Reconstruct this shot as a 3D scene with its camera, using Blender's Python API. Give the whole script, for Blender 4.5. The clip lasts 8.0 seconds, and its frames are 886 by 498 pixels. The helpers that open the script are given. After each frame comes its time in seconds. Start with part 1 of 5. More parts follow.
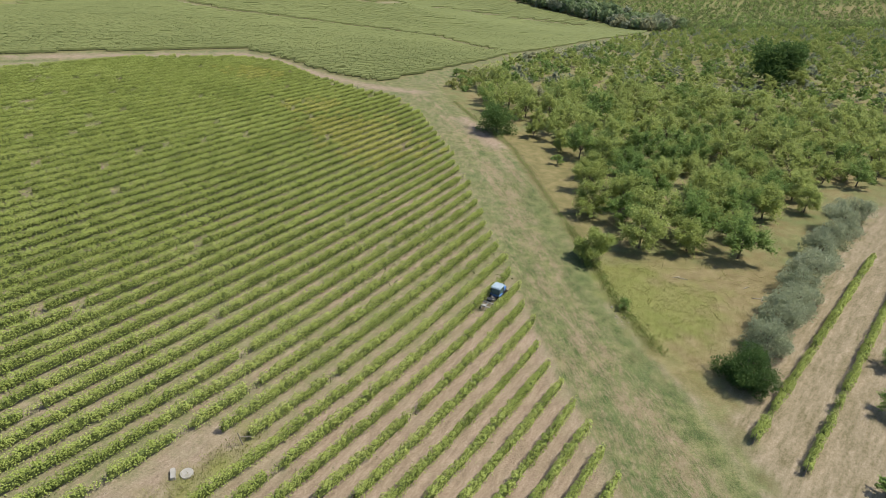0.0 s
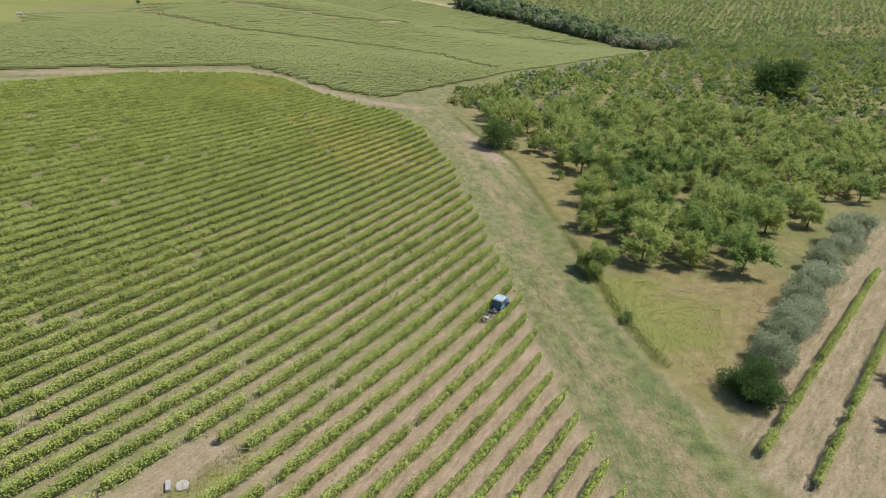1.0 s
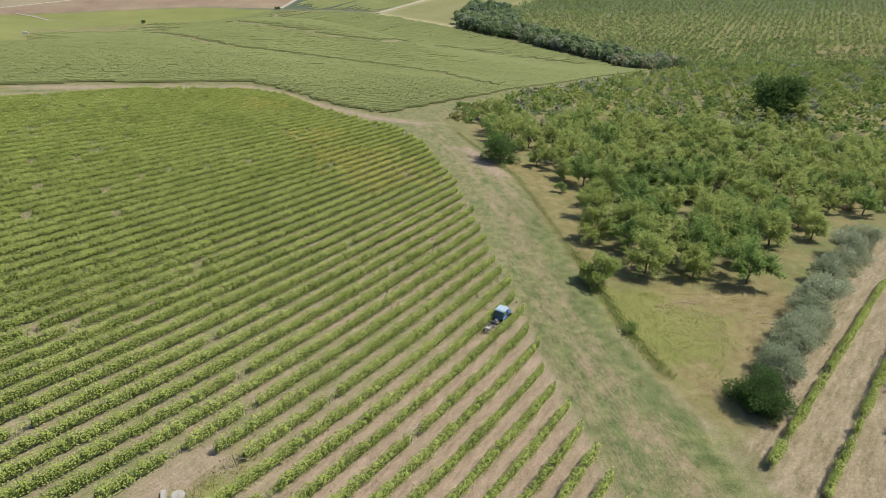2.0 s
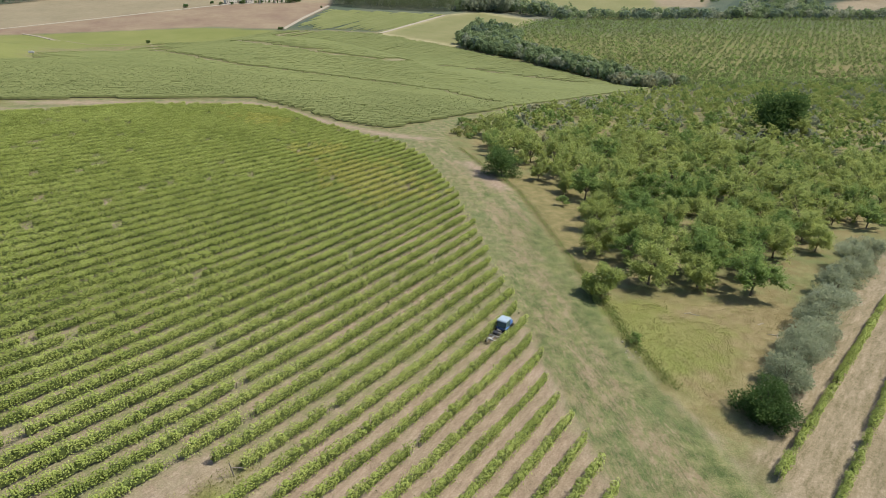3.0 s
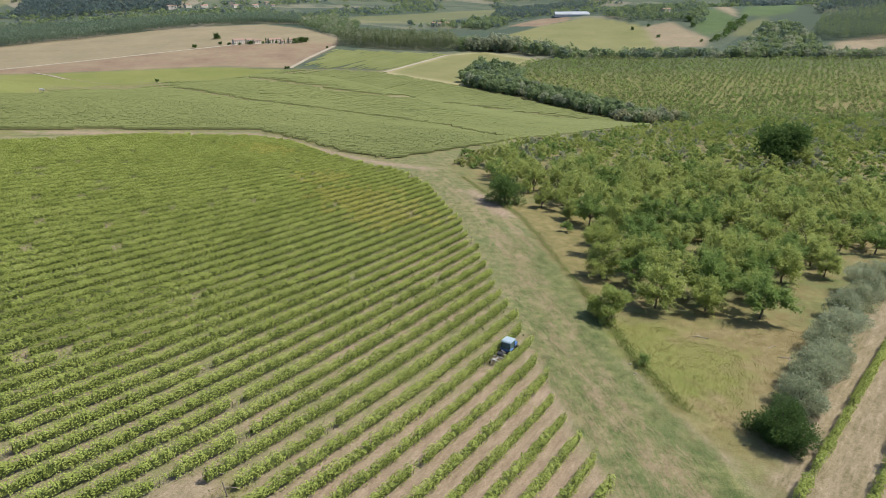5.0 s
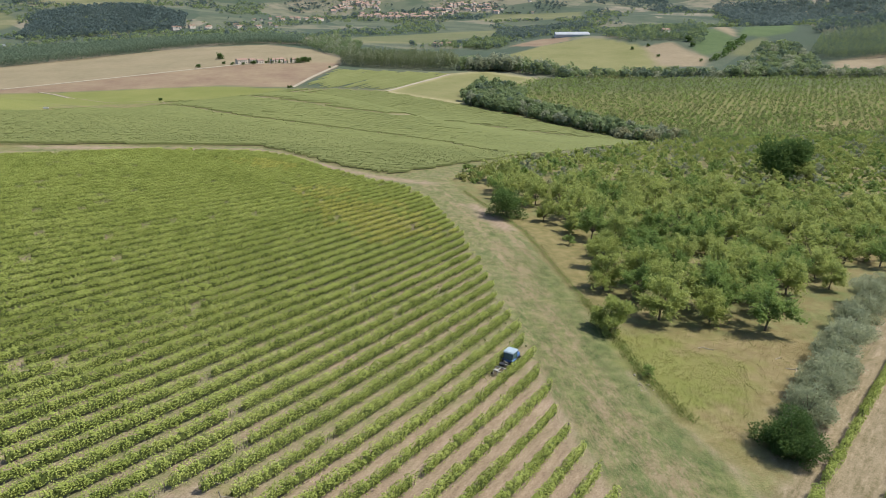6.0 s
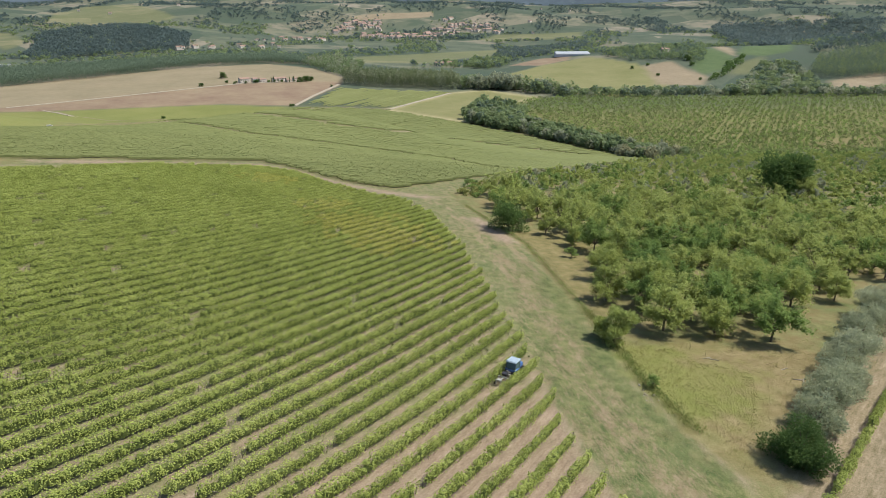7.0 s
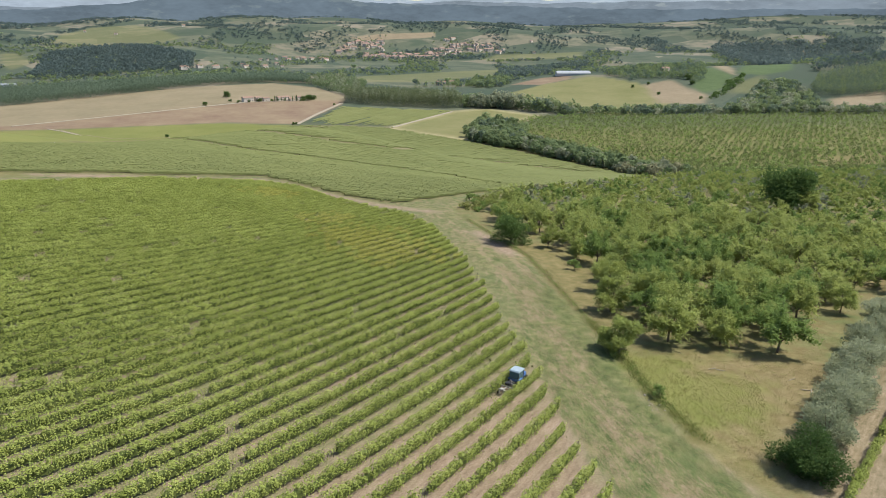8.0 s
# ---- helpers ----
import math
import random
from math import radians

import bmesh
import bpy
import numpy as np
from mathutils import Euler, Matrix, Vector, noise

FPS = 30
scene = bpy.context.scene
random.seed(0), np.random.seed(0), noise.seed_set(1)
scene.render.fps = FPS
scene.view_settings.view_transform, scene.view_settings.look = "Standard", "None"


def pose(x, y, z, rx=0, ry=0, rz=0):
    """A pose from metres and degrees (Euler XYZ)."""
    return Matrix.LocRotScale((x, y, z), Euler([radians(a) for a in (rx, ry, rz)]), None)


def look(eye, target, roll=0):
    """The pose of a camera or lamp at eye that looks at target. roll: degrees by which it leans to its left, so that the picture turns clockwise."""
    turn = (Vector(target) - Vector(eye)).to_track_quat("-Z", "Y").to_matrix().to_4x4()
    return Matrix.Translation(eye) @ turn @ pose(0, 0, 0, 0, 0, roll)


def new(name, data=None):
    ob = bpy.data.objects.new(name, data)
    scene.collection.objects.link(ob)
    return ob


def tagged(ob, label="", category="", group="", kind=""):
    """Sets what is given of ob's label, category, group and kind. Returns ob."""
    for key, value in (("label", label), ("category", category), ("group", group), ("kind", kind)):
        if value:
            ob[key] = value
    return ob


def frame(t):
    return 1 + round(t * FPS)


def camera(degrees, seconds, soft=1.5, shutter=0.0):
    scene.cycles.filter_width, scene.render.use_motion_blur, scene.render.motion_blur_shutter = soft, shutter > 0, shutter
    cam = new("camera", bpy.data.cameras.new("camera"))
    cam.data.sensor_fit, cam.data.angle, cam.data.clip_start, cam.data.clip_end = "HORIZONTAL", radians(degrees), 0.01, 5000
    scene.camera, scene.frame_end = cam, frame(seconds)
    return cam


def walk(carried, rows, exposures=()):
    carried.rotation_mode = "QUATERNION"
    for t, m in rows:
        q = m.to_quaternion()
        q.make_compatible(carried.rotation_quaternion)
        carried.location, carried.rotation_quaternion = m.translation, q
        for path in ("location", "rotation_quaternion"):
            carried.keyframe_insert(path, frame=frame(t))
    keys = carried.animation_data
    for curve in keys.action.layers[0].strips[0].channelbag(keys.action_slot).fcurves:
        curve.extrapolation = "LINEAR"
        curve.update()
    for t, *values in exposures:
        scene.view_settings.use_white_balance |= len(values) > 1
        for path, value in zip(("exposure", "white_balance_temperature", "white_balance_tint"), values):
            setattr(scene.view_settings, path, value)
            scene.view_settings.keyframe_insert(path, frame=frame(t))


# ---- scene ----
cam = camera(69.02, 8.0, soft=0.8)
ROWS = (
    (0.0, 0.049, -0.749, 50.494, -1.293, -32.690, 0.334),
    (0.5, 0.030, -0.695, 49.940, -1.230, -31.877, 0.363),
    (1.0, 0.008, -0.670, 49.334, -1.158, -31.026, 0.377),
    (1.5, 0.010, -0.665, 48.701, -1.074, -30.195, 0.372),
    (3.0, 0.051, -0.666, 46.754, -0.802, -27.718, 0.288),
    (3.5, 0.071, -0.636, 46.080, -0.705, -26.863, 0.256),
    (4.0, 0.100, -0.596, 45.428, -0.608, -26.044, 0.212),
    (5.5, 0.141, -0.407, 43.472, -0.363, -23.587, 0.132),
    (6.0, 0.133, -0.326, 42.800, -0.292, -22.756, 0.098),
    (6.5, 0.098, -0.234, 42.109, -0.240, -21.946, 0.078),
    (7.0, 0.046, -0.149, 41.400, -0.185, -21.132, 0.057),
    (7.5, 0.006, -0.064, 40.678, -0.111, -20.302, 0.035),
    (8.0, -0.008, 0.003, 39.987, -0.004, -19.495, 0.001),
)
# seconds, place, heading, pitch, lean to the left
walk(cam, [(t, pose(x, y, z, 90 + pitch, 0, yaw) @ pose(0, 0, 0, 0, 0, lean)) for t, x, y, z, yaw, pitch, lean in ROWS], exposures=[(0.0, 0.6), (8.0, 0.62)])

# ---- daylight ----
SUN_UP, SUN_FROM = 57.0, 82.0  # elevation; bearing from the y axis towards x
world = bpy.data.worlds.new("sky")
scene.world = world
world.use_nodes = True
tree = world.node_tree
sky = tree.nodes.new("ShaderNodeTexSky")
sky.sky_type, sky.sun_disc = "NISHITA", False
sky.sun_elevation, sky.sun_rotation = radians(SUN_UP), radians(SUN_FROM)
sky.air_density, sky.dust_density = 1.0, 1.0
tree.nodes["Background"].inputs["Strength"].default_value = 0.12
tree.links.new(sky.outputs["Color"], tree.nodes["Background"].inputs["Color"])
sun = new("sun", bpy.data.lights.new("sun", "SUN"))
sun.data.energy, sun.data.angle, sun.data.color = 4.3, radians(1.2), (1.0, 0.94, 0.82)
beam = Vector((math.sin(radians(SUN_FROM)) * math.cos(radians(SUN_UP)), math.cos(radians(SUN_FROM)) * math.cos(radians(SUN_UP)), math.sin(radians(SUN_UP))))
sun.matrix_world = look(beam * 400, (0, 0, 0))


# ---- the lie of the land ----
BUMPS = (0.8, 0.8, -6.9, -10.2, -26.2, -21.4, 0.4, 1.2, -0.4, 5.4, 18.4, 20.2, 0.9, -3.4, 1.9,
         -6.6, -0.2, 10.4, -0.3, 0.3, 3.1, 0.9, -0.2, 5.4, 1.0, 0.1, -2.9, 0.6, -0.5, 0.5)
KNOLLS = ((-430, 1480, 260, 16), (560, 1640, 210, 34), (1180, 1500, 300, 80), (-1080, 2420, 330, 62), (760, 2500, 260, 30),
          (250, 3300, 300, 26), (-900, 3250, 260, 40), (-250, 3650, 300, 30), (1500, 3100, 420, 45), (-2300, 3000, 500, 40))


def ease(v, a, b):
    s = np.clip((v - a) / (b - a), 0, 1)
    return s * s * (3 - 2 * s)


def height(x, y):
    """Ground level: a hill shoulder that rolls over into a broad valley, with hills beyond it."""
    x, y = np.asarray(x, float), np.asarray(y, float)
    u, v = 2.2 * np.tanh(x / 220), y / 100
    vc = np.clip(v, -1.5, 9)
    hill = 5.737 - 8.972 * u - 7.684 * vc + 3.069 * u * u + 0.044 * u * vc - 1.67 * vc * vc - 0.027 * vc**3 - 0.068 * u * vc * vc + 0.71 * u * u * vc
    hill = np.where(v > 9, -400, hill)
    top = np.maximum(hill, -112.12)
    z = top + 12 * np.log(np.exp((hill - top) / 12) + np.exp((-112.12 - top) / 12))
    spots = [(a, b) for a in (-260, -150, -50, 50, 170) for b in (60, 160, 260, 370, 480, 600)]
    for k, (a, b) in zip(BUMPS, spots):
        z = z + k * np.exp(-((x - a) ** 2 + (y - b) ** 2) / 18050)
    far = np.hypot(x, y)
    z = z + 95 * ease(far, 2750, 3700) + 55 * ease(far, 3500, 4900)
    for a, b, r, k in KNOLLS:
        z = z + k * np.exp(-((x - a) ** 2 + (y - b) ** 2) / (2 * r * r))
    roll = 14 * np.sin(x / 310 + 1.3) * np.cos(y / 270 + x / 900) + 9 * np.sin(x / 143 + y / 190) + 22 * np.sin(x / 620 + 0.6 + y / 1500)
    return z + roll * ease(far, 2500, 3900)


def inside(px, py, poly):
    """Which of the points lie inside a polygon."""
    hit = np.zeros(np.shape(px), bool)
    for (ax, ay), (bx, by) in zip(poly, poly[1:] + poly[:1]):
        if ay != by:
            hit ^= ((ay > py) != (by > py)) & (px < (bx - ax) * (py - ay) / (by - ay) + ax)
    return hit


def off_line(px, py, line):
    """Distance of the points from a polyline."""
    best = np.full(np.shape(px), 1e9)
    for (ax, ay), (bx, by) in zip(line, line[1:]):
        dx, dy = bx - ax, by - ay
        s = np.clip(((px - ax) * dx + (py - ay) * dy) / (dx * dx + dy * dy), 0, 1)
        best = np.minimum(best, np.hypot(px - ax - s * dx, py - ay - s * dy))
    return best


def depth_in(px, py, poly):
    """Distance to a polygon's edge, positive inside."""
    d = off_line(px, py, poly + poly[:1])
    return np.where(inside(px, py, poly), d, -d)


# ---- the plan: edges of fields and ways ----
VINE_EDGE = [(18.0, 24.0), (16.8, 36.0), (15.1, 47.7), (13.3, 58.2), (11.9, 70.1), (10.6, 82.5), (8.1, 103.3), (4.8, 128.0), (-0.8, 155.4), (-5.5, 169.6),
             (-11.3, 178.2), (-19.7, 182.5), (-32.7, 193.5), (-48.4, 212.3), (-61.7, 214.6), (-80.1, 200.4), (-96.8, 182.7), (-109.9, 166.5), (-150.0, 120.0)]
VINEYARD = VINE_EDGE + [(-190.0, 60.0), (-190.0, 10.0), (18.0, 10.0)]
WAY_EDGE = [(33.0, 20.0), (31.0, 34.0), (30.2, 37.4), (29.4, 47.8), (26.7, 56.7), (24.4, 67.3), (23.9, 76.6), (22.7, 92.4), (21.1, 106.4), (19.8, 120.5), (18.4, 133.9),
            (15.1, 147.0), (10.4, 162.4), (6.4, 177.7), (3.5, 196.7), (7.9, 222.0), (24.0, 258.0), (42.0, 292.0), (74.0, 346.0), (113.0, 418.0), (174.0, 505.0), (190.0, 556.0)]
FAR_EDGE = [(-160.0, 125.0), (-115.8, 176.1), (-102.3, 193.9), (-84.3, 211.5), (-66.4, 232.2), (-54.9, 224.5), (-36.6, 206.9), (-19.4, 196.2), (-12.6, 201.2), (0.0, 223.1),
            (23.3, 264.9), (36.5, 297.8), (68.2, 355.3), (107.1, 425.2), (168.3, 512.4), (186.0, 556.0)]
LANE = VINE_EDGE[:-1] + FAR_EDGE[1:] + WAY_EDGE[::-1]
FAR_VINES = FAR_EDGE + [(172.2, 652.4), (146.8, 699.8), (116.6, 748.2), (81.9, 800.2), (34.8, 860.3), (-79.8, 973.7), (-159.0, 991.9), (-221.0, 985.0), (-300.0, 900.0), (-378.0, 880.0),
                        (-366.0, 600.0), (-200.0, 290.0)]
YELLOW = [(-200.0, 290.0), (-364.4, 596.9), (-442.8, 834.7), (-380.0, 866.0), (-300.0, 900.0), (-227.0, 985.0), (-337.9, 1008.0), (-432.5, 983.0), (-565.0, 945.0), (-700.0, 935.0), (-700.0, 700.0)]
BROWN = [(-900.0, 930.0), (-647.0, 944.9), (-568.8, 952.7), (-432.5, 985.2), (-337.9, 1011.7), (-225.4, 999.8), (-187.5, 1215.4), (-194.1, 1314.7), (-277.4, 1449.0), (-396.9, 1530.9),
         (-590.6, 1426.8), (-755.0, 1283.5), (-900.0, 1130.0)]
FALLOW = [(-900.0, 950.0), (-652.0, 980.0), (-543.0, 1072.0), (-420.0, 1175.0), (-362.0, 1222.0), (-263.0, 1254.0), (-190.0, 1262.0), (-194.1, 1314.7), (-277.4, 1449.0), (-396.9, 1530.9), (-590.6, 1426.8), (-755.0, 1283.5), (-900.0, 1130.0)]
STUBBLE = [(-79.4, 968.6), (15.9, 1147.0), (77.9, 1186.9), (158.9, 1104.0), (35.1, 869.4)]
LOWER_VINES = [(-79.4, 975.0), (-159.0, 994.0), (-215.0, 1003.0), (-182.0, 1215.0), (-176.0, 1190.0), (26.0, 1165.0), (10.0, 1140.0)]
RISE = [(142.0, 1430.0), (234.0, 1560.0), (358.0, 1646.0), (437.0, 1438.0), (470.0, 1260.0), (302.0, 1101.0), (219.0, 1150.0)]
BARE_RISE = [(437.0, 1438.0), (500.0, 1464.0), (520.0, 1290.0), (482.0, 1215.0), (404.0, 1232.0)]
BROWN_FIELD = [(165.0, 1601.0), (260.0, 1737.0), (331.0, 1724.0), (312.0, 1625.0), (234.0, 1561.0)]
LUSH_FIELD = [(519.0, 1376.0), (604.0, 1592.0), (648.0, 1603.0), (641.0, 1461.0), (581.0, 1357.0), (526.0, 1316.0)]
HILL_MEADOW = [(660.0, 1492.0), (900.0, 1950.0), (1050.0, 2000.0), (777.0, 1489.0), (700.0, 1456.0)]
TILLED_SLOPE = [(566.0, 1305.0), (628.0, 1402.0), (700.0, 1456.0), (687.0, 1413.0), (605.0, 1294.0)]
UPPER_TAN = [(648.0, 1603.0), (740.0, 1800.0), (670.0, 1533.0), (641.0, 1461.0)]
SIDE_FIELD = [(656.0, 1114.0), (711.0, 1206.0), (829.0, 1236.0), (754.0, 1114.0)]
VALLEY_MEADOW = [(-249.0, 1635.0), (-231.0, 1892.0), (29.0, 2114.0), (278.0, 2249.0), (247.0, 2061.0), (57.0, 1857.0), (24.0, 1717.0)]
PALE_FIELD = [(150.0, 2693.0), (232.0, 2875.0), (596.0, 2888.0), (527.0, 2542.0), (212.0, 2615.0)]
TAN_HILL = [(-436.0, 3195.0), (-284.0, 3281.0), (-39.0, 3332.0), (-37.0, 3228.0), (-378.0, 3143.0)]
VILLA_SLOPE = [(-1583.0, 2747.0), (-1751.0, 3098.0), (-1808.0, 3492.0), (-1579.0, 3505.0), (-1134.0, 2933.0), (-1182.0, 2645.0), (-1406.0, 2737.0)]
SIDE_MEADOW = [(-1363.0, 2059.0), (-1633.0, 2479.0), (-1570.0, 2479.0), (-1271.0, 2081.0), (-1241.0, 1918.0)]
DRY_GLADE = [(352.0, 611.0), (440.0, 746.0), (536.0, 774.0), (456.0, 652.0), (300.0, 470.0), (270.0, 440.0)]
VERGE_STRIP = [(22.9, 92.4), (21.3, 106.4), (20.0, 120.5), (18.6, 133.9), (15.4, 147.0), (24.0, 150.0), (34.0, 136.0), (31.0, 110.0), (27.0, 92.0), (24.2, 78.0), (24.1, 84.0)]
TILLED = [(19.0, 20.0), (17.0, 40.0), (14.0, 60.0), (8.0, 66.0), (-6.0, 50.0), (-22.0, 28.0), (-20.0, 20.0)]
FAR_ORCHARD = [(66, 930), (112, 852), (152, 788), (184, 732), (204, 672), (215, 570), (340, 390), (480, 640), (760, 1062), (580, 1094), (400, 1104), (200, 1108), (150, 1080)]
DRY_MEADOW = [(34.0, 80.0), (33.0, 74.5), (40.0, 72.0), (38.0, 65.0), (34.5, 58.5), (32.0, 60.5), (28.5, 58.0), (27.2, 55.5), (30.5, 50.8), (38.0, 56.0), (52.0, 74.0), (54.0, 82.0)]
MEADOW = [(24.3, 79.0), (24.4, 67.2), (26.8, 56.7), (30.2, 50.5), (36.5, 60.3), (44.8, 70.3), (50.0, 79.0), (42.0, 80.0)]
TRACKS = [[(-652, 980), (-543, 1072), (-420, 1175), (-362, 1222), (-263, 1254)], [(-224, 1000), (-213, 1096), (-190, 1230)], [(-582, 953), (-550, 934), (-501, 896)],
          [(-79, 970), (-30, 1062), (16, 1147)]]
HEADLANDS = [[(-375, 882), (-250, 640), (-168, 405), (-143, 376), (-121, 357), (-103, 349), (-60, 362), (-28, 376), (4, 380), (30, 315)],
             [(-559, 946), (-513, 910), (-470, 881), (-443, 864), (-377, 879)], [(-142, 480), (-114, 457), (-74, 458), (-37, 496), (10, 700), (67, 654), (143, 625)], [(-142, 473), (-200, 800), (-221, 959), (-159, 992), (-80, 974)]]


RUTS = [[(28.0, 30.0), (22.0, 48.0), (19.5, 60.0), (18.0, 74.0), (17.0, 90.0), (14.5, 108.0), (12.0, 124.0), (10.0, 140.0), (4.0, 165.0), (-4.0, 186.0), (-20.0, 190.0)],
        [(26.0, 30.0), (20.2, 48.0), (17.7, 60.0), (16.2, 74.0), (15.2, 90.0), (12.7, 108.0), (10.2, 124.0), (8.0, 140.0), (2.0, 165.0), (-6.0, 184.0), (-20.0, 188.0)],
        [(13.5, 66.0), (16.0, 73.0), (20.0, 76.0), (22.0, 84.0), (19.0, 100.0), (17.5, 118.0), (14.0, 140.0)]]


# ---- materials ----
class Nodes:
    """A short way to write node materials."""

    def __init__(self, name):
        self.m = bpy.data.materials.new(name)
        self.m.use_nodes = True
        self.t = self.m.node_tree
        self.b = self.t.nodes["Principled BSDF"]
        self.out = self.t.nodes["Material Output"]

    def put(self, socket, value):
        if isinstance(value, bpy.types.NodeSocket):
            self.t.links.new(value, socket)
        elif isinstance(value, (tuple, list)) and len(value) == 3 and socket.type == "RGBA":
            socket.default_value = (*value, 1)
        else:
            socket.default_value = value

    def node(self, kind, ins=(), **props):
        n = self.t.nodes.new("ShaderNode" + kind)
        for k, v in props.items():
            setattr(n, k, v)
        for k, v in dict(ins).items():
            self.put(n.inputs[k], v)
        return n

    def place(self):
        return self.node("NewGeometry").outputs["Position"]

    def own(self):
        return self.node("TexCoord").outputs["Object"]

    def noise(self, scale, detail=4, rough=0.6, at=None, twist=0.0):
        return self.node("TexNoise", {"Vector": at or self.place(), "Scale": scale, "Detail": detail, "Roughness": rough, "Distortion": twist}).outputs["Fac"]

    def ramp(self, fac, *stops):
        n = self.node("ValToRGB", {"Fac": fac})
        e = n.color_ramp.elements
        while len(e) < len(stops):
            e.new(0.5)
        for k, (p, c) in zip(e, stops):
            k.position, k.color = p, (*c, 1) if isinstance(c, tuple) else (c, c, c, 1)
        return n.outputs["Color"]

    def mix(self, fac, a, b, how="MIX"):
        n = self.node("Mix", data_type="RGBA", blend_type=how)
        self.put(n.inputs["Factor"], fac)
        self.put(n.inputs[6], a)
        self.put(n.inputs[7], b)
        return n.outputs[2]

    def calc(self, how, a, b=0.0, clamp=False):
        n = self.node("Math", operation=how, use_clamp=clamp)
        self.put(n.inputs[0], a)
        self.put(n.inputs[1], b)
        return n.outputs[0]

    def mask(self, name):
        return self.node("Attribute", attribute_name=name).outputs["Fac"]

    def bump(self, fac, strength=0.3, distance=0.1):
        self.put(self.b.inputs["Normal"], self.node("Bump", {"Height": fac, "Strength": strength, "Distance": distance}).outputs["Normal"])

    def done(self, colour, rough=0.8, metal=0.0, gloss=0.3):
        self.put(self.b.inputs["Base Color"], colour)
        self.put(self.b.inputs["Roughness"], rough)
        self.put(self.b.inputs["Metallic"], metal)
        self.put(self.b.inputs["Specular IOR Level"], gloss)
        return self.m


def leaf_material(name, dark, mid, light, through_it=0.35, patch=0.06, speckle=0.0, grain=0.32):
    """Leaves that let some light through, varied leaf by leaf, plant by plant and over the ground."""
    n = Nodes(name)
    leaf = n.node("NewGeometry").outputs["Random Per Island"]
    if speckle:
        leaf = n.calc("ADD", n.calc("MULTIPLY", leaf, 0.35), n.calc("MULTIPLY", n.ramp(n.noise(speckle, 4, 0.75), (0.35, 0.0), (0.65, 1.0)), 0.65))
    plant = n.node("ObjectInfo").outputs["Random"]
    wide = n.noise(patch, 3)
    v = n.calc("ADD", n.calc("MULTIPLY", leaf, grain), n.calc("ADD", n.calc("MULTIPLY", plant, 0.28), n.calc("MULTIPLY", n.calc("SUBTRACT", wide, 0.5), 0.5)))
    v = n.calc("ADD", v, 0.41 - grain / 2)
    colour = n.ramp(v, (0.2, dark), (0.55, mid), (0.92, light))
    n.done(colour, 0.7, 0, 0.08)
    back = n.node("BsdfTranslucent", {"Color": n.mix(0.6, colour, light)})
    both = n.node("MixShader", {"Fac": through_it})
    n.t.links.new(n.b.outputs[0], both.inputs[1])
    n.t.links.new(back.outputs[0], both.inputs[2])
    n.t.links.new(both.outputs[0], n.out.inputs["Surface"])
    return n.m


VINE_LEAF = leaf_material("vine leaves", (0.145, 0.186, 0.044), (0.282, 0.334, 0.087), (0.37, 0.41, 0.13), 0.35, 0.05, 0.0, 0.18)
VINE_PALE = leaf_material("yellowing vine leaves", (0.24, 0.255, 0.055), (0.39, 0.395, 0.1), (0.5, 0.485, 0.165), 0.42, 0.05, 0.0, 0.3)
# Dark colour for the vine core, painting the shade in gaps between leaves.
VINE_SHADE = leaf_material("shade inside the vines", (0.05, 0.07, 0.02), (0.085, 0.108, 0.032), (0.14, 0.165, 0.055), 0.06, 0.06, 3.0)
FAR_LEAF = leaf_material("distant vine leaves", (0.115, 0.135, 0.052), (0.172, 0.194, 0.076), (0.235, 0.25, 0.108), 0.25, 0.02, 0.9)
TREE_LEAF = leaf_material("orchard leaves", (0.168, 0.208, 0.055), (0.285, 0.335, 0.1), (0.38, 0.42, 0.145), 0.5, 0.045, 0.0, 0.2)
DEEP_LEAF = leaf_material("deep green orchard leaves", (0.08, 0.135, 0.04), (0.158, 0.235, 0.066), (0.25, 0.325, 0.1), 0.46, 0.045, 0.0, 0.2)
GREY_TWIG = leaf_material("grey leafless twigs", (0.175, 0.178, 0.095), (0.255, 0.255, 0.145), (0.335, 0.325, 0.2), 0.4, 0.05, 0.0, 0.2)
DARK_LEAF = leaf_material("dark glossy leaves", (0.032, 0.066, 0.02), (0.07, 0.122, 0.034), (0.12, 0.18, 0.055), 0.4, 0.06, 0.0, 0.26)
OLIVE_LEAF = leaf_material("silvery leaves", (0.175, 0.205, 0.125), (0.265, 0.295, 0.18), (0.375, 0.4, 0.265), 0.45, 0.06, 0.0, 0.28)
WOOD_LEAF = leaf_material("woodland leaves", (0.09, 0.135, 0.064), (0.158, 0.212, 0.1), (0.235, 0.285, 0.138), 0.5, 0.015, 0.0, 0.2)
PALE_LEAF = leaf_material("grey green willow leaves", (0.15, 0.175, 0.105), (0.23, 0.255, 0.165), (0.33, 0.35, 0.24), 0.5, 0.02, 0.0, 0.2)
# Distance haze is put into this colour: greyer and bluer than near leaves.
HAZED_LEAF = leaf_material("haze-greyed woodland leaves", (0.07, 0.105, 0.102), (0.1, 0.138, 0.13), (0.132, 0.168, 0.155), 0.5, 0.004, 0.0, 0.2)
# Poplar green with some of the same distance haze in it.
POPLAR_LEAF = leaf_material("poplar leaves", (0.075, 0.115, 0.08), (0.118, 0.163, 0.11), (0.165, 0.212, 0.142), 0.5, 0.012, 0.0, 0.2)
GROVE_LEAF = leaf_material("soft green poplar leaves", (0.105, 0.135, 0.065), (0.15, 0.18, 0.09), (0.2, 0.225, 0.12), 0.5, 0.02)
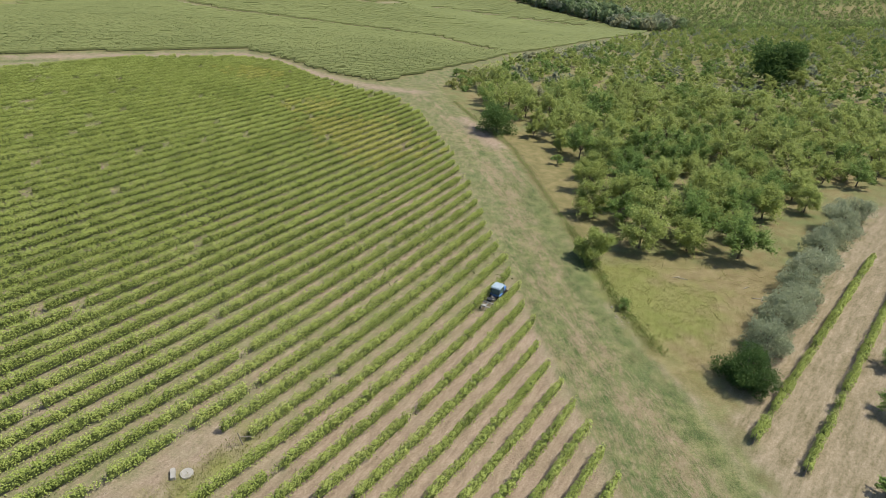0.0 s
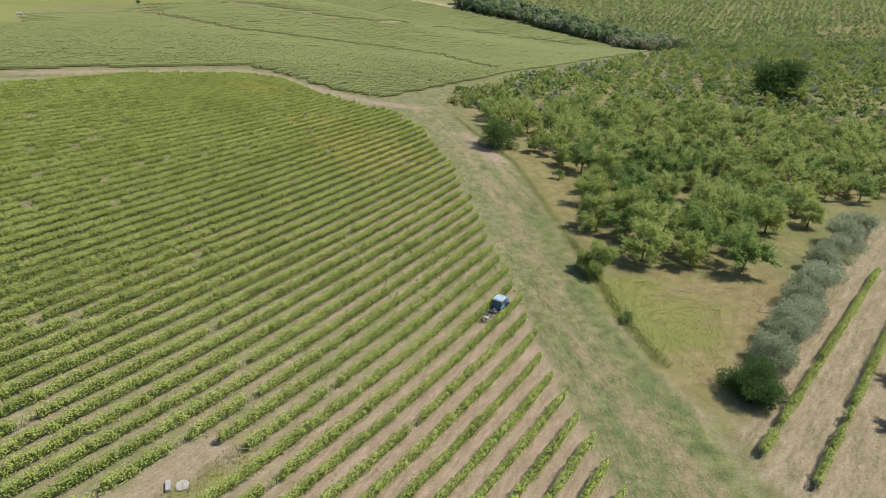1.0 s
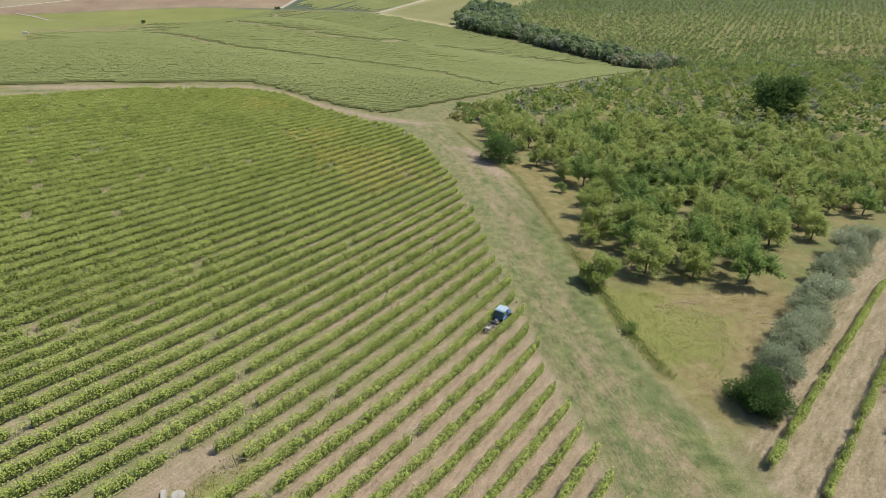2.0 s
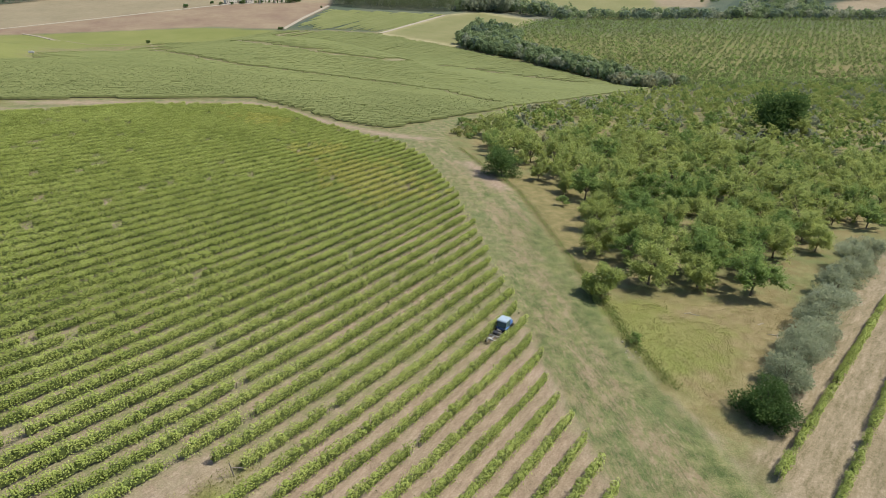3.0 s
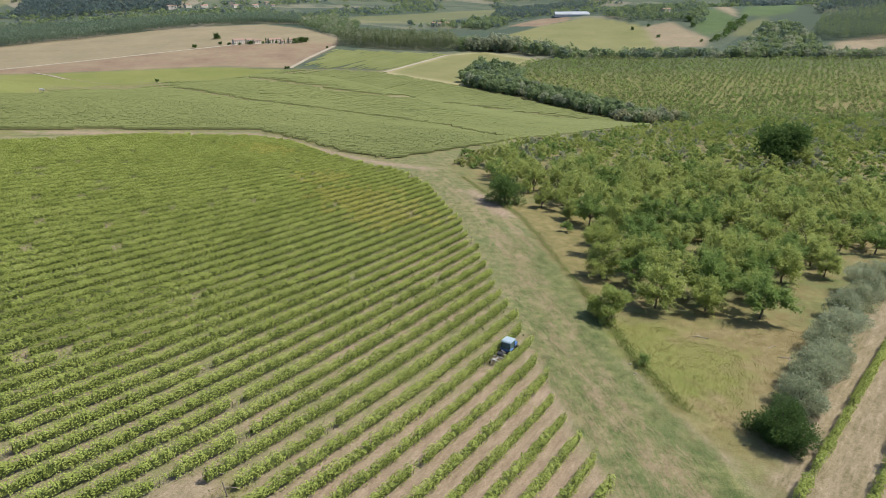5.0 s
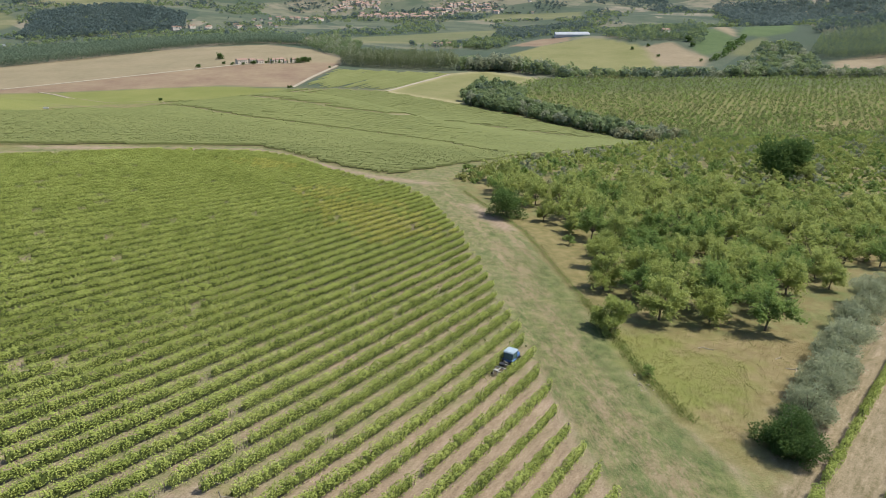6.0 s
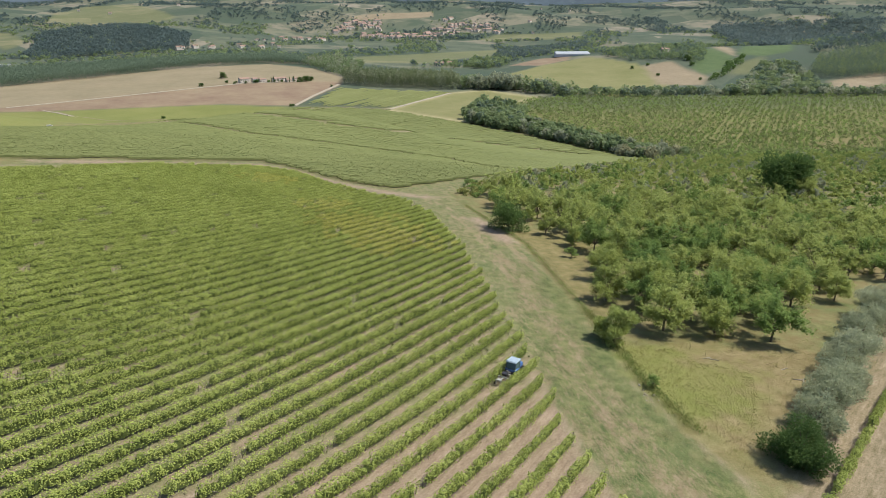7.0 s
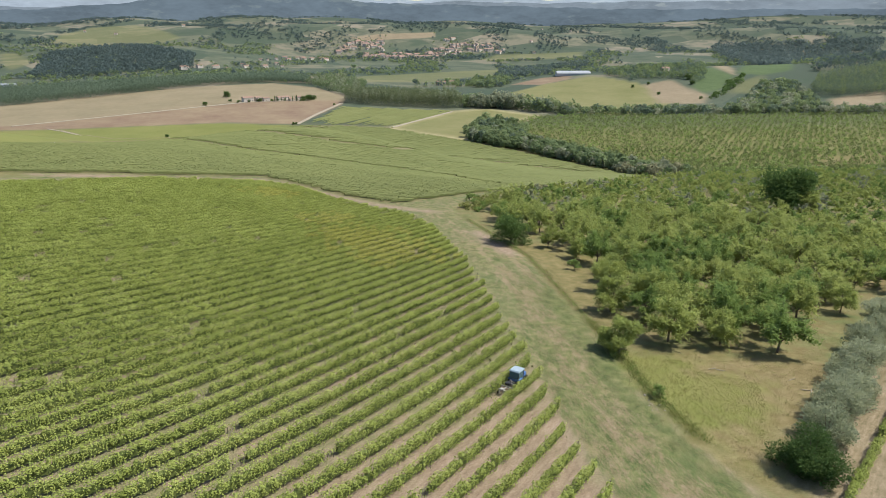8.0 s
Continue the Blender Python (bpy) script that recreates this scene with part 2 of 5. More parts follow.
YOUNG_LEAF = leaf_material("young orchard leaves", (0.085, 0.115, 0.042), (0.125, 0.158, 0.058), (0.175, 0.205, 0.08), 0.5, 0.02)


def bark_material():
    n = Nodes("bark")
    f = n.noise(9, 5, 0.7)
    n.bump(f, 0.6, 0.05)
    return n.done(n.ramp(f, (0.3, (0.06, 0.045, 0.033)), (0.75, (0.19, 0.155, 0.12))), 0.9)


def plain_material(name, dark, light, scale=3.0, rough=0.7, metal=0.0, relief=0.15):
    n = Nodes(name)
    f = n.calc("ADD", n.calc("MULTIPLY", n.noise(scale, 5), 0.6), n.calc("MULTIPLY", n.noise(scale * 0.17, 3), 0.4))
    n.bump(f, relief, 0.03)
    return n.done(n.ramp(f, (0.32, dark), (0.68, light)), rough, metal)


BARK = bark_material()
POST_WOOD = plain_material("weathered wood", (0.1, 0.085, 0.07), (0.26, 0.23, 0.19), 12, 0.9)
CONCRETE = plain_material("pale concrete", (0.21, 0.2, 0.175), (0.31, 0.295, 0.265), 2.5, 0.85)


def ground_material():
    """Soil, turf, dry grass, ploughland and stubble, each where its field lies."""
    n = Nodes("ground")
    fine, mid, wide, broad = n.noise(5.5, 6, 0.7), n.noise(0.55, 5, 0.62), n.noise(0.11, 4), n.noise(0.017, 3)
    blend = n.calc("ADD", n.calc("MULTIPLY", mid, 0.55), n.calc("MULTIPLY", fine, 0.45))
    furrow = n.node("Mapping", {"Vector": n.place(), "Rotation": (0.0, 0.0, radians(-31)), "Scale": (1.0, 6.0, 1.0)}, vector_type="TEXTURE").outputs["Vector"]
    drag = n.calc("ADD", n.calc("MULTIPLY", n.noise(1.8, 7, 0.85, at=furrow), 0.6), n.calc("MULTIPLY", fine, 0.4))
    soil = n.ramp(drag, (0.36, (0.128, 0.094, 0.068)), (0.5, (0.22, 0.168, 0.124)), (0.63, (0.315, 0.252, 0.195)))
    weeds = n.ramp(fine, (0.35, (0.085, 0.105, 0.04)), (0.7, (0.175, 0.18, 0.085)))
    bare_soil = soil
    grassy = n.mix(n.ramp(n.calc("ADD", n.calc("MULTIPLY", n.noise(0.45, 6, 0.75), 0.6), n.calc("MULTIPLY", wide, 0.4)), (0.38, 0.0), (0.56, 0.8)), soil, weeds)
    soil = n.mix(n.ramp(n.calc("ADD", n.calc("MULTIPLY", n.noise(0.33, 5, 0.7), 0.6), n.calc("MULTIPLY", wide, 0.4)), (0.5, 0.0), (0.62, 0.75)), soil, weeds)
    grassy = n.mix(n.calc("MULTIPLY", n.mask("tilled"), 0.85), grassy, bare_soil)
    turf = n.ramp(blend, (0.4, (0.048, 0.072, 0.023)), (0.5, (0.094, 0.115, 0.042)), (0.6, (0.165, 0.166, 0.074)))
    turf = n.mix(n.ramp(n.noise(0.09, 4, 0.6), (0.45, 0.0), (0.62, 0.55)), turf, (0.075, 0.105, 0.04))
    dry = n.ramp(blend, (0.4, (0.132, 0.108, 0.05)), (0.61, (0.222, 0.182, 0.098)))
    drawn = n.node("Mapping", {"Vector": n.place(), "Rotation": (0.0, 0.0, radians(8)), "Scale": (1.0, 3.8, 1.0)}, vector_type="TEXTURE").outputs["Vector"]
    mottle = n.calc("ADD", n.calc("MULTIPLY", n.noise(0.5, 7, 0.85, at=drawn), 0.45), n.calc("MULTIPLY", n.noise(3.2, 6, 0.85, at=drawn), 0.55))
    worn = n.calc("ADD", n.calc("MULTIPLY", n.ramp(mottle, (0.46, 0.0), (0.56, 1.0)), 0.85), n.calc("MULTIPLY", n.mask("ruts"), n.ramp(n.noise(0.5, 5, 0.7, at=drawn), (0.35, 0.0), (0.6, 0.5))), True)
    lane = n.mix(worn, turf, n.mix(0.5, dry, soil))
    lane = n.mix(n.calc("MULTIPLY", n.mask("green_edge"), 0.75), lane, turf)
    lane = n.mix(n.mask("bare"), lane, soil)
    scrub = n.mix(n.ramp(n.calc("ADD", n.calc("MULTIPLY", wide, 0.5), n.calc("MULTIPLY", mid, 0.5)), (0.4, 0.0), (0.62, 1.0)), dry, turf)
    meadow = n.ramp(n.calc("ADD", n.calc("MULTIPLY", wide, 0.6), n.calc("MULTIPLY", fine, 0.4)), (0.3, (0.1, 0.122, 0.03)), (0.5, (0.148, 0.156, 0.048)), (0.7, (0.19, 0.168, 0.074)))
    gold = n.ramp(n.calc("ADD", n.calc("MULTIPLY", mid, 0.5), n.calc("MULTIPLY", fine, 0.5)), (0.38, (0.1, 0.098, 0.04)), (0.5, (0.152, 0.131, 0.058)), (0.62, (0.205, 0.17, 0.088)))
    rows_way = n.node("Mapping", {"Vector": n.place(), "Rotation": (0.0, 0.0, radians(-43)), "Scale": (1.0, 7.0, 1.0)}, vector_type="TEXTURE").outputs["Vector"]
    streak = n.calc("ADD", n.calc("MULTIPLY", n.noise(1.1, 7, 0.85, at=rows_way), 0.55), n.calc("MULTIPLY", n.noise(2.6, 7, 0.9), 0.45))
    strip = n.ramp(streak, (0.38, (0.092, 0.088, 0.042)), (0.46, (0.156, 0.131, 0.08)), (0.54, (0.226, 0.184, 0.126)), (0.62, (0.31, 0.258, 0.19)))
    plough = n.ramp(n.calc("ADD", n.calc("MULTIPLY", broad, 0.7), n.calc("MULTIPLY", wide, 0.3)), (0.35, (0.155, 0.108, 0.078)), (0.65, (0.215, 0.168, 0.112)))
    fallow = n.ramp(n.calc("ADD", n.calc("MULTIPLY", broad, 0.6), n.calc("MULTIPLY", wide, 0.4)), (0.35, (0.165, 0.142, 0.09)), (0.65, (0.215, 0.18, 0.118)))
    corn = n.ramp(n.calc("ADD", n.calc("MULTIPLY", broad, 0.6), n.calc("MULTIPLY", mid, 0.4)), (0.3, (0.115, 0.132, 0.038)), (0.7, (0.165, 0.17, 0.06)))
    straw = n.ramp(n.calc("ADD", n.calc("MULTIPLY", broad, 0.5), n.calc("MULTIPLY", wide, 0.5)), (0.3, (0.187, 0.180, 0.079)), (0.7, (0.317, 0.274, 0.173)))
    cell = n.node("TexVoronoi", {"Vector": n.place(), "Scale": 0.0052, "Randomness": 1.0}).outputs["Color"]
    pick = n.node("SeparateColor", {"Color": cell})
    # Valley fields are toned greyer to carry the haze of distance.
    valley = n.ramp(pick.outputs[0], (0.0, (0.05, 0.069, 0.05)), (0.35, (0.068, 0.085, 0.06)), (0.55, (0.09, 0.103, 0.07)), (0.8, (0.132, 0.13, 0.092)), (1.0, (0.188, 0.168, 0.128)))
    valley = n.mix(n.ramp(n.noise(0.012, 5), (0.45, 0.0), (0.6, 0.7)), valley, (0.048, 0.07, 0.048))
    rise = n.ramp(n.calc("ADD", n.calc("MULTIPLY", broad, 0.7), n.calc("MULTIPLY", wide, 0.3)), (0.3, (0.13, 0.135, 0.055)), (0.7, (0.175, 0.168, 0.08)))
    tan = n.ramp(n.calc("ADD", n.calc("MULTIPLY", broad, 0.6), n.calc("MULTIPLY", wide, 0.4)), (0.3, (0.165, 0.135, 0.09)), (0.7, (0.24, 0.198, 0.135)))
    lush = n.ramp(n.calc("ADD", n.calc("MULTIPLY", broad, 0.6), n.calc("MULTIPLY", wide, 0.4)), (0.3, (0.055, 0.085, 0.036)), (0.7, (0.085, 0.117, 0.052)))
    under = n.ramp(blend, (0.4, (0.11, 0.105, 0.05)), (0.7, (0.19, 0.18, 0.088)))
    colour = n.mix(n.mask("valley"), scrub, valley)
    for name, tone in (("vines", grassy), ("lane", lane), ("meadow", meadow), ("far_vines", under), ("corn", corn), ("plough", plough), ("fallow", fallow), ("rise", rise), ("straw", straw), ("tan", tan), ("lush", lush), ("dry_meadow", dry), ("verge", gold), ("strip", strip)):
        colour = n.mix(n.mask(name), colour, tone)
    n.bump(n.calc("ADD", n.calc("MULTIPLY", fine, 0.45), n.calc("MULTIPLY", mid, 0.55)), 0.7, 0.3)
    return n.done(colour, 0.95, 0, 0.1)


# ---- the ground: one sheet, close-meshed where the camera passes ----
def steps(start, stop, size, growth, most=1e9, until=0.0):
    """Grid lines whose spacing grows, but not past most before until."""
    out = [start]
    while out[-1] < stop:
        out.append(out[-1] + size)
        size = min(size * growth, most if out[-1] < until else 1e9)
    return out


def build_ground():
    right = steps(80.0, 4800.0, 0.8, 1.05, 15.0, 1500.0)
    left = [-v for v in steps(70.0, 4800.0, 0.8, 1.05, 15.0, 1500.0)][::-1]
    xs = np.array(left + list(np.arange(-69.2, 79.6, 0.8)) + right)
    back = [-v for v in steps(-26.0, 900.0, 1.5, 1.25)][::-1]
    ys = np.array(back + list(np.arange(27.0, 150.0, 0.9)) + steps(150.0, 4960.0, 0.9, 1.0125, 15.0, 3600.0))
    gx, gy = np.meshgrid(xs, ys)
    gz = height(gx, gy)
    wob = 0.35 * np.sin(gx * 1.7 + gy * 0.9) + 0.3 * np.sin(gy * 1.3 - gx * 0.6)
    vines, far_vines = depth_in(gx, gy, VINEYARD), depth_in(gx, gy, FAR_VINES)
    lane = depth_in(gx, gy, LANE)
    soft = 0.9 + np.hypot(gx, gy) / 220
    gz = gz + 0.05 * np.sin(gx * 0.9) * np.sin(gy * 0.8) - 0.18 * np.exp(-((off_line(gx, gy, WAY_EDGE[2:16]) - 0.3) / 0.5) ** 2)
    def within(soft_edge, *polys):
        return np.clip(0.5 + np.maximum.reduce([depth_in(gx, gy, q) for q in polys]) / soft_edge, 0, 1)

    masks = {
        "vines": np.clip(0.5 + (vines + 0.6 + wob) / soft, 0, 1),
        "lane": np.clip(0.5 + (lane + wob) / soft, 0, 1) * (vines < 1.2),
        "bare": np.clip(1 - off_line(gx, gy, [(-120.0, 168.0), (-98.0, 189.0), (-80.0, 207.0), (-64.0, 222.0), (-50.0, 217.0), (-34.0, 199.0), (-16.0, 189.0), (-4.0, 187.0)]) / (5.0 + wob), 0, 1)
        + np.clip(1.3 - off_line(gx, gy, [(9.0, 158.0), (12.0, 146.0), (15.5, 137.0)]) / (3.2 + wob), 0, 1) + 0.6 * np.clip(1.1 - off_line(gx + 0.7, gy, WAY_EDGE[1:6]) / (0.8 + 0.7 * wob), 0, 1) + 0.6 * np.clip(1.2 - off_line(gx, gy, [(35.5, 28.0), (33.2, 38.0), (31.8, 46.0)]) / (2.2 + wob), 0, 1),
        "meadow": np.clip(0.5 + (np.maximum(depth_in(gx, gy, MEADOW), depth_in(gx, gy, [(-23.0, 31.5), (-17.0, 40.2), (-15.8, 40.0), (-20.0, 31.5)])) + wob * 2) / 3, 0, 1),
        "far_vines": np.clip(0.5 + far_vines / 2, 0, 1) * (1 - np.clip(2.4 - off_line(gx, gy, HEADLANDS[0]) / 1.6, 0, 1)),
        "corn": np.maximum(np.clip(0.5 + depth_in(gx, gy, YELLOW) / 4, 0, 1), 0.4 * np.clip(0.5 + depth_in(gx, gy, FAR_ORCHARD) / 10, 0, 1)),
        "plough": within(6, BROWN, BROWN_FIELD),
        "straw": np.clip(1 - np.abs(depth_in(gx, gy, STUBBLE)) / 14, 0, 1),
        "tan": within(12, BARE_RISE, UPPER_TAN, TAN_HILL, SIDE_FIELD),
        "lush": within(10, LUSH_FIELD, HILL_MEADOW),
        "dry_meadow": np.clip(0.5 + (depth_in(gx, gy, DRY_MEADOW) + wob * 4) / 6, 0, 1),
        "rise": np.maximum(within(8, STUBBLE, RISE), 0.55 * within(14, TILLED_SLOPE, VALLEY_MEADOW, PALE_FIELD, VILLA_SLOPE, SIDE_MEADOW)),
        "verge": np.clip(0.5 + (np.maximum(depth_in(gx, gy, VERGE_STRIP), depth_in(gx, gy, DRY_GLADE) / 6) + wob * 2) / 3, 0, 1) * (lane < 0.2),
        "tilled": np.clip(0.5 + (np.maximum(depth_in(gx, gy, TILLED), 3 * depth_in(gx, gy, [(-35.0, 20.0), (-19.9, 41.0), (-17.3, 41.0), (-15.4, 39.2), (-29.3, 20.0)])) + wob * 3) / 9, 0, 1),
        "strip": np.clip(0.5 + (depth_in(gx, gy, [(31.5, 20.0), (31.0, 45.0), (37.0, 54.0), (82.0, 103.0), (110.0, 120.0), (110.0, 20.0)]) + wob * 2) / 3, 0, 1),
        "valley": ease(gy, 900, 1050),
        "fallow": np.clip(0.5 + depth_in(gx, gy, FALLOW) / 6, 0, 1),
        "green_edge": np.clip(1.3 - off_line(gx + 2.4, gy, WAY_EDGE[:9]) / (1.9 + 0.5 * wob), 0, 1),
        "ruts": np.clip(1.4 - np.minimum.reduce([off_line(gx, gy, RUTS[0]), off_line(gx, gy, RUTS[1]), off_line(gx, gy, RUTS[2])]) / (0.7 + 0.3 * wob), 0, 1),
    }
    rows, cols = gx.shape
    i = np.arange(rows * cols).reshape(rows, cols)
    quads = np.stack([i[:-1, :-1], i[:-1, 1:], i[1:, 1:], i[1:, :-1]], -1).reshape(-1, 4)
    me = bpy.data.meshes.new("ground")
    me.vertices.add(rows * cols)
    me.vertices.foreach_set("co", np.stack([gx, gy, gz], -1).ravel())
    me.loops.add(quads.size)
    me.loops.foreach_set("vertex_index", quads.ravel())
    me.polygons.add(len(quads))
    me.polygons.foreach_set("loop_start", np.arange(len(quads)) * 4)
    me.polygons.foreach_set("use_smooth", np.ones(len(quads), bool))
    me.update(calc_edges=True)
    for name, v in masks.items():
        me.attributes.new(name, "FLOAT", "POINT").data.foreach_set("value", np.clip(v, 0, 1).astype(np.float32).ravel())
    me.materials.append(ground_material())
    return tagged(new("ground", me), "rolling farmland of dry soil, mown turf and distant fields", "ground", kind="structure")


build_ground()


# ---- helpers for meshes ----
def mesh_of(name, verts, faces, materials, which=None):
    me = bpy.data.meshes.new(name)
    me.from_pydata(verts, [], faces)
    for m in materials:
        me.materials.append(m)
    if which is not None:
        me.polygons.foreach_set("material_index", np.array(which, np.int32))
    me.update()
    return me


def lay(x, y, z=0.0):
    return float(height(x, y)) + z


class Heap:
    """Gathers faces of many small pieces into one mesh."""

    def __init__(self):
        self.v, self.f, self.m = [], [], []

    def add(self, verts, faces, mat=0):
        k = len(self.v)
        self.v += verts
        self.f += [tuple(k + i for i in f) for f in faces]
        self.m += [mat] * len(faces)

    def leaf(self, c, size, rng, mat=0, up=0.9, out=None, loose=0.55):
        """One folded leaf or spray of leaves; with out, it lies on the skin of a crown that faces that way."""
        n = Vector((rng.gauss(0, 1), rng.gauss(0, 1), rng.gauss(up, 0.8)))
        if out is not None:
            n = Vector(out).normalized() + Vector((rng.gauss(0, loose), rng.gauss(0, loose), rng.gauss(0.25, loose)))
        n.normalize()
        a = n.orthogonal().normalized()
        a.rotate(Matrix.Rotation(rng.uniform(0, 6.28), 3, n))
        b = n.cross(a)
        w, l = size * rng.uniform(0.6, 1.0), size * rng.uniform(0.8, 1.3)
        c = Vector(c)
        p = [c - a * l * 0.5, c + b * w * 0.5 - n * w * 0.18, c + a * l * 0.5 - n * l * 0.1, c - b * w * 0.5 - n * w * 0.18]
        self.add([tuple(q) for q in p], [(0, 1, 2), (0, 2, 3)], mat)

    def blade(self, c, way, length, wide, rng, mat=0):
        """A narrow spray that points along its twig and lies more or less flat."""
        way = Vector(way).normalized()
        n = Vector((rng.gauss(0, 0.6), rng.gauss(0, 0.6), 1.0))
        b = way.cross(n).normalized() * wide * rng.uniform(0.7, 1.2)
        c, a = Vector(c), way * length * rng.uniform(0.7, 1.25)
        dip = Vector((0, 0, -0.16 * length))
        self.add([tuple(q) for q in (c - a * 0.5, c + b * 0.5, c + a * 0.5 + dip, c - b * 0.5)], [(0, 1, 2), (0, 2, 3)], mat)

    def rod(self, a, b, r0, r1, sides=5, mat=0):
        a, b = Vector(a), Vector(b)
        d = (b - a).normalized()
        u = d.orthogonal().normalized()
        w = d.cross(u)
        ring = [(math.cos(6.2832 * k / sides), math.sin(6.2832 * k / sides)) for k in range(sides)]
        v = [tuple(a + (u * c + w * s) * r0) for c, s in ring] + [tuple(b + (u * c + w * s) * r1) for c, s in ring]
        self.add(v, [(k, (k + 1) % sides, sides + (k + 1) % sides, sides + k) for k in range(sides)] + [tuple(range(sides, 2 * sides))], mat)

    def box(self, c, s, mat=0, turn=0.0):
        t = Matrix.Rotation(turn, 3, "Z")
        v = []
        for dz in (-0.5, 0.5):
            for dx, dy in ((-0.5, -0.5), (0.5, -0.5), (0.5, 0.5), (-0.5, 0.5)):
                q = t @ Vector((dx * s[0], dy * s[1], 0))
                v.append((c[0] + q.x, c[1] + q.y, c[2] + dz * s[2]))
        self.add(v, [(3, 2, 1, 0), (4, 5, 6, 7), (0, 1, 5, 4), (1, 2, 6, 5), (2, 3, 7, 6), (3, 0, 4, 7)], mat)

    def mesh(self, name, materials):
        return mesh_of(name, self.v, self.f, materials, self.m)


def part(name, data, parent, label="", at=None):
    ob = new(name, data)
    ob.parent = parent
    if at is not None:
        ob.matrix_basis = at
    if label:
        ob["label"] = label
    return ob


# ---- vines ----
PIECE = 2.0


def vine_mesh(seed, per_metre, size, high=1.75, wide=0.42, heart=2, core=5, leaf=None):
    """A run of two trellised vines: short trunks, shoots and leaves down to a low skirt, with an uneven top, round a
    core darkened like inner shade.
    """
    rng = random.Random(seed)
    h = Heap()
    for k in range(2):
        x = -PIECE / 2 + 0.5 + k + rng.uniform(-0.1, 0.1)
        h.rod((x, rng.uniform(-0.04, 0.04), -0.15), (x + rng.uniform(-0.1, 0.1), 0, 0.75), 0.035, 0.025, 4, 1)
    lumps = [(-PIECE / 2 + (k + rng.uniform(0.2, 0.8)) * PIECE / 7, rng.uniform(-0.16, 0.16), rng.uniform(0.62, high - 0.24), rng.uniform(0.24, 0.44)) for k in range(7)]
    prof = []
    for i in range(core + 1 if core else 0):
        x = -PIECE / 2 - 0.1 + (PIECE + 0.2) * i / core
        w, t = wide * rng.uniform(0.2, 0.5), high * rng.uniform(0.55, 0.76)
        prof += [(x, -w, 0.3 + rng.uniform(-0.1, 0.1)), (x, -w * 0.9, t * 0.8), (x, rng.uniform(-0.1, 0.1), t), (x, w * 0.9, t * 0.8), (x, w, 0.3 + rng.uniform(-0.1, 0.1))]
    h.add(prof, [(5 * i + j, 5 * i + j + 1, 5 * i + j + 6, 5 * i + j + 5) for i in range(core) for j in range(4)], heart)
    for _ in range(int(per_metre * PIECE)):
        x = rng.uniform(-PIECE / 2 - 0.12, PIECE / 2 + 0.12)
        pick = rng.random()
        if pick < 0.74:
            lx, ly, lz, lr = rng.choice(lumps)
            d = Vector((rng.gauss(0, 1), rng.gauss(0, 1), rng.gauss(0.3, 1))).normalized() * lr
            c = (lx + d.x, ly + d.y, max(lz + d.z, 0.3))
            face = d / lr + Vector((0, c[1], c[2] - 0.75))
        elif pick < 0.86:
            side = rng.choice((-1, 1))
            c = (x, side * wide * rng.uniform(0.7, 1.15), rng.uniform(0.2, 0.95))
            face = Vector((0, side, 0.35))
        else:
            a = rng.uniform(0, math.pi)
            c = (x, math.cos(a) * wide * rng.uniform(0.75, 1.1), 0.85 + math.sin(a) * (high - 0.85) * rng.uniform(0.8, 1.08))
            face = Vector((0, math.cos(a), math.sin(a)))
        h.leaf(c, size, rng, 0, 0.9, face, 0.5)
    for _ in range(4):
        x = rng.uniform(-PIECE / 2, PIECE / 2)
        tip = (x + rng.uniform(-0.3, 0.3), rng.uniform(-0.3, 0.3), high + rng.uniform(0.02, 0.22))
        for q in (0.4, 0.7, 1.0):
            h.leaf((x + (tip[0] - x) * q, tip[1] * q, high - 0.15 + (tip[2] - high + 0.15) * q), size * 0.8, rng, 0, 0.6)
    return h.mesh("vine", [leaf or VINE_LEAF, BARK, VINE_SHADE])


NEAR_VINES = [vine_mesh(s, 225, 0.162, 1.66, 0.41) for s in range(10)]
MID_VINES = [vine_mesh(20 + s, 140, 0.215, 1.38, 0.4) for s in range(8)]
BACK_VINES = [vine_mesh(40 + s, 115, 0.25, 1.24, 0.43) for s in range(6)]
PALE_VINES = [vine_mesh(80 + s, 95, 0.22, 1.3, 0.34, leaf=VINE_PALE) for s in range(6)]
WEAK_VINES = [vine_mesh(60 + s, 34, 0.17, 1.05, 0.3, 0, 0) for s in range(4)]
POST = Heap()
POST.rod((0, 0, -0.3), (0, 0, 1.5), 0.045, 0.04, 6)
POST = POST.mesh("post", [POST_WOOD])
PALE_PATCH = [(-11.0, 128.0, 13.0), (-20.0, 141.0, 12.0), (-29.0, 156.0, 9.0), (-52.0, 190.0, 10.0)]
GAPS = [(-50.7, 102.9, 1.2), (-23.1, 63.6, 1.0), (-24.8, 62.4, 0.9), (-39.4, 57.8, 1.0), (-31.5, 46.6, 0.8), (-36.6, 41.0, 0.8), (-29.2, 40.8, 0.7), (-20.3, 51.9, 0.8), (-17.6, 49.6, 0.7), (-12.3, 57.3, 1.0), (-6.0, 117.9, 0.9), (-0.1, 125.1, 0.8)]


def bearing(y):
    return radians(float(np.interp(y, (35, 65, 110, 200), (36, 31, 28.5, 28))))


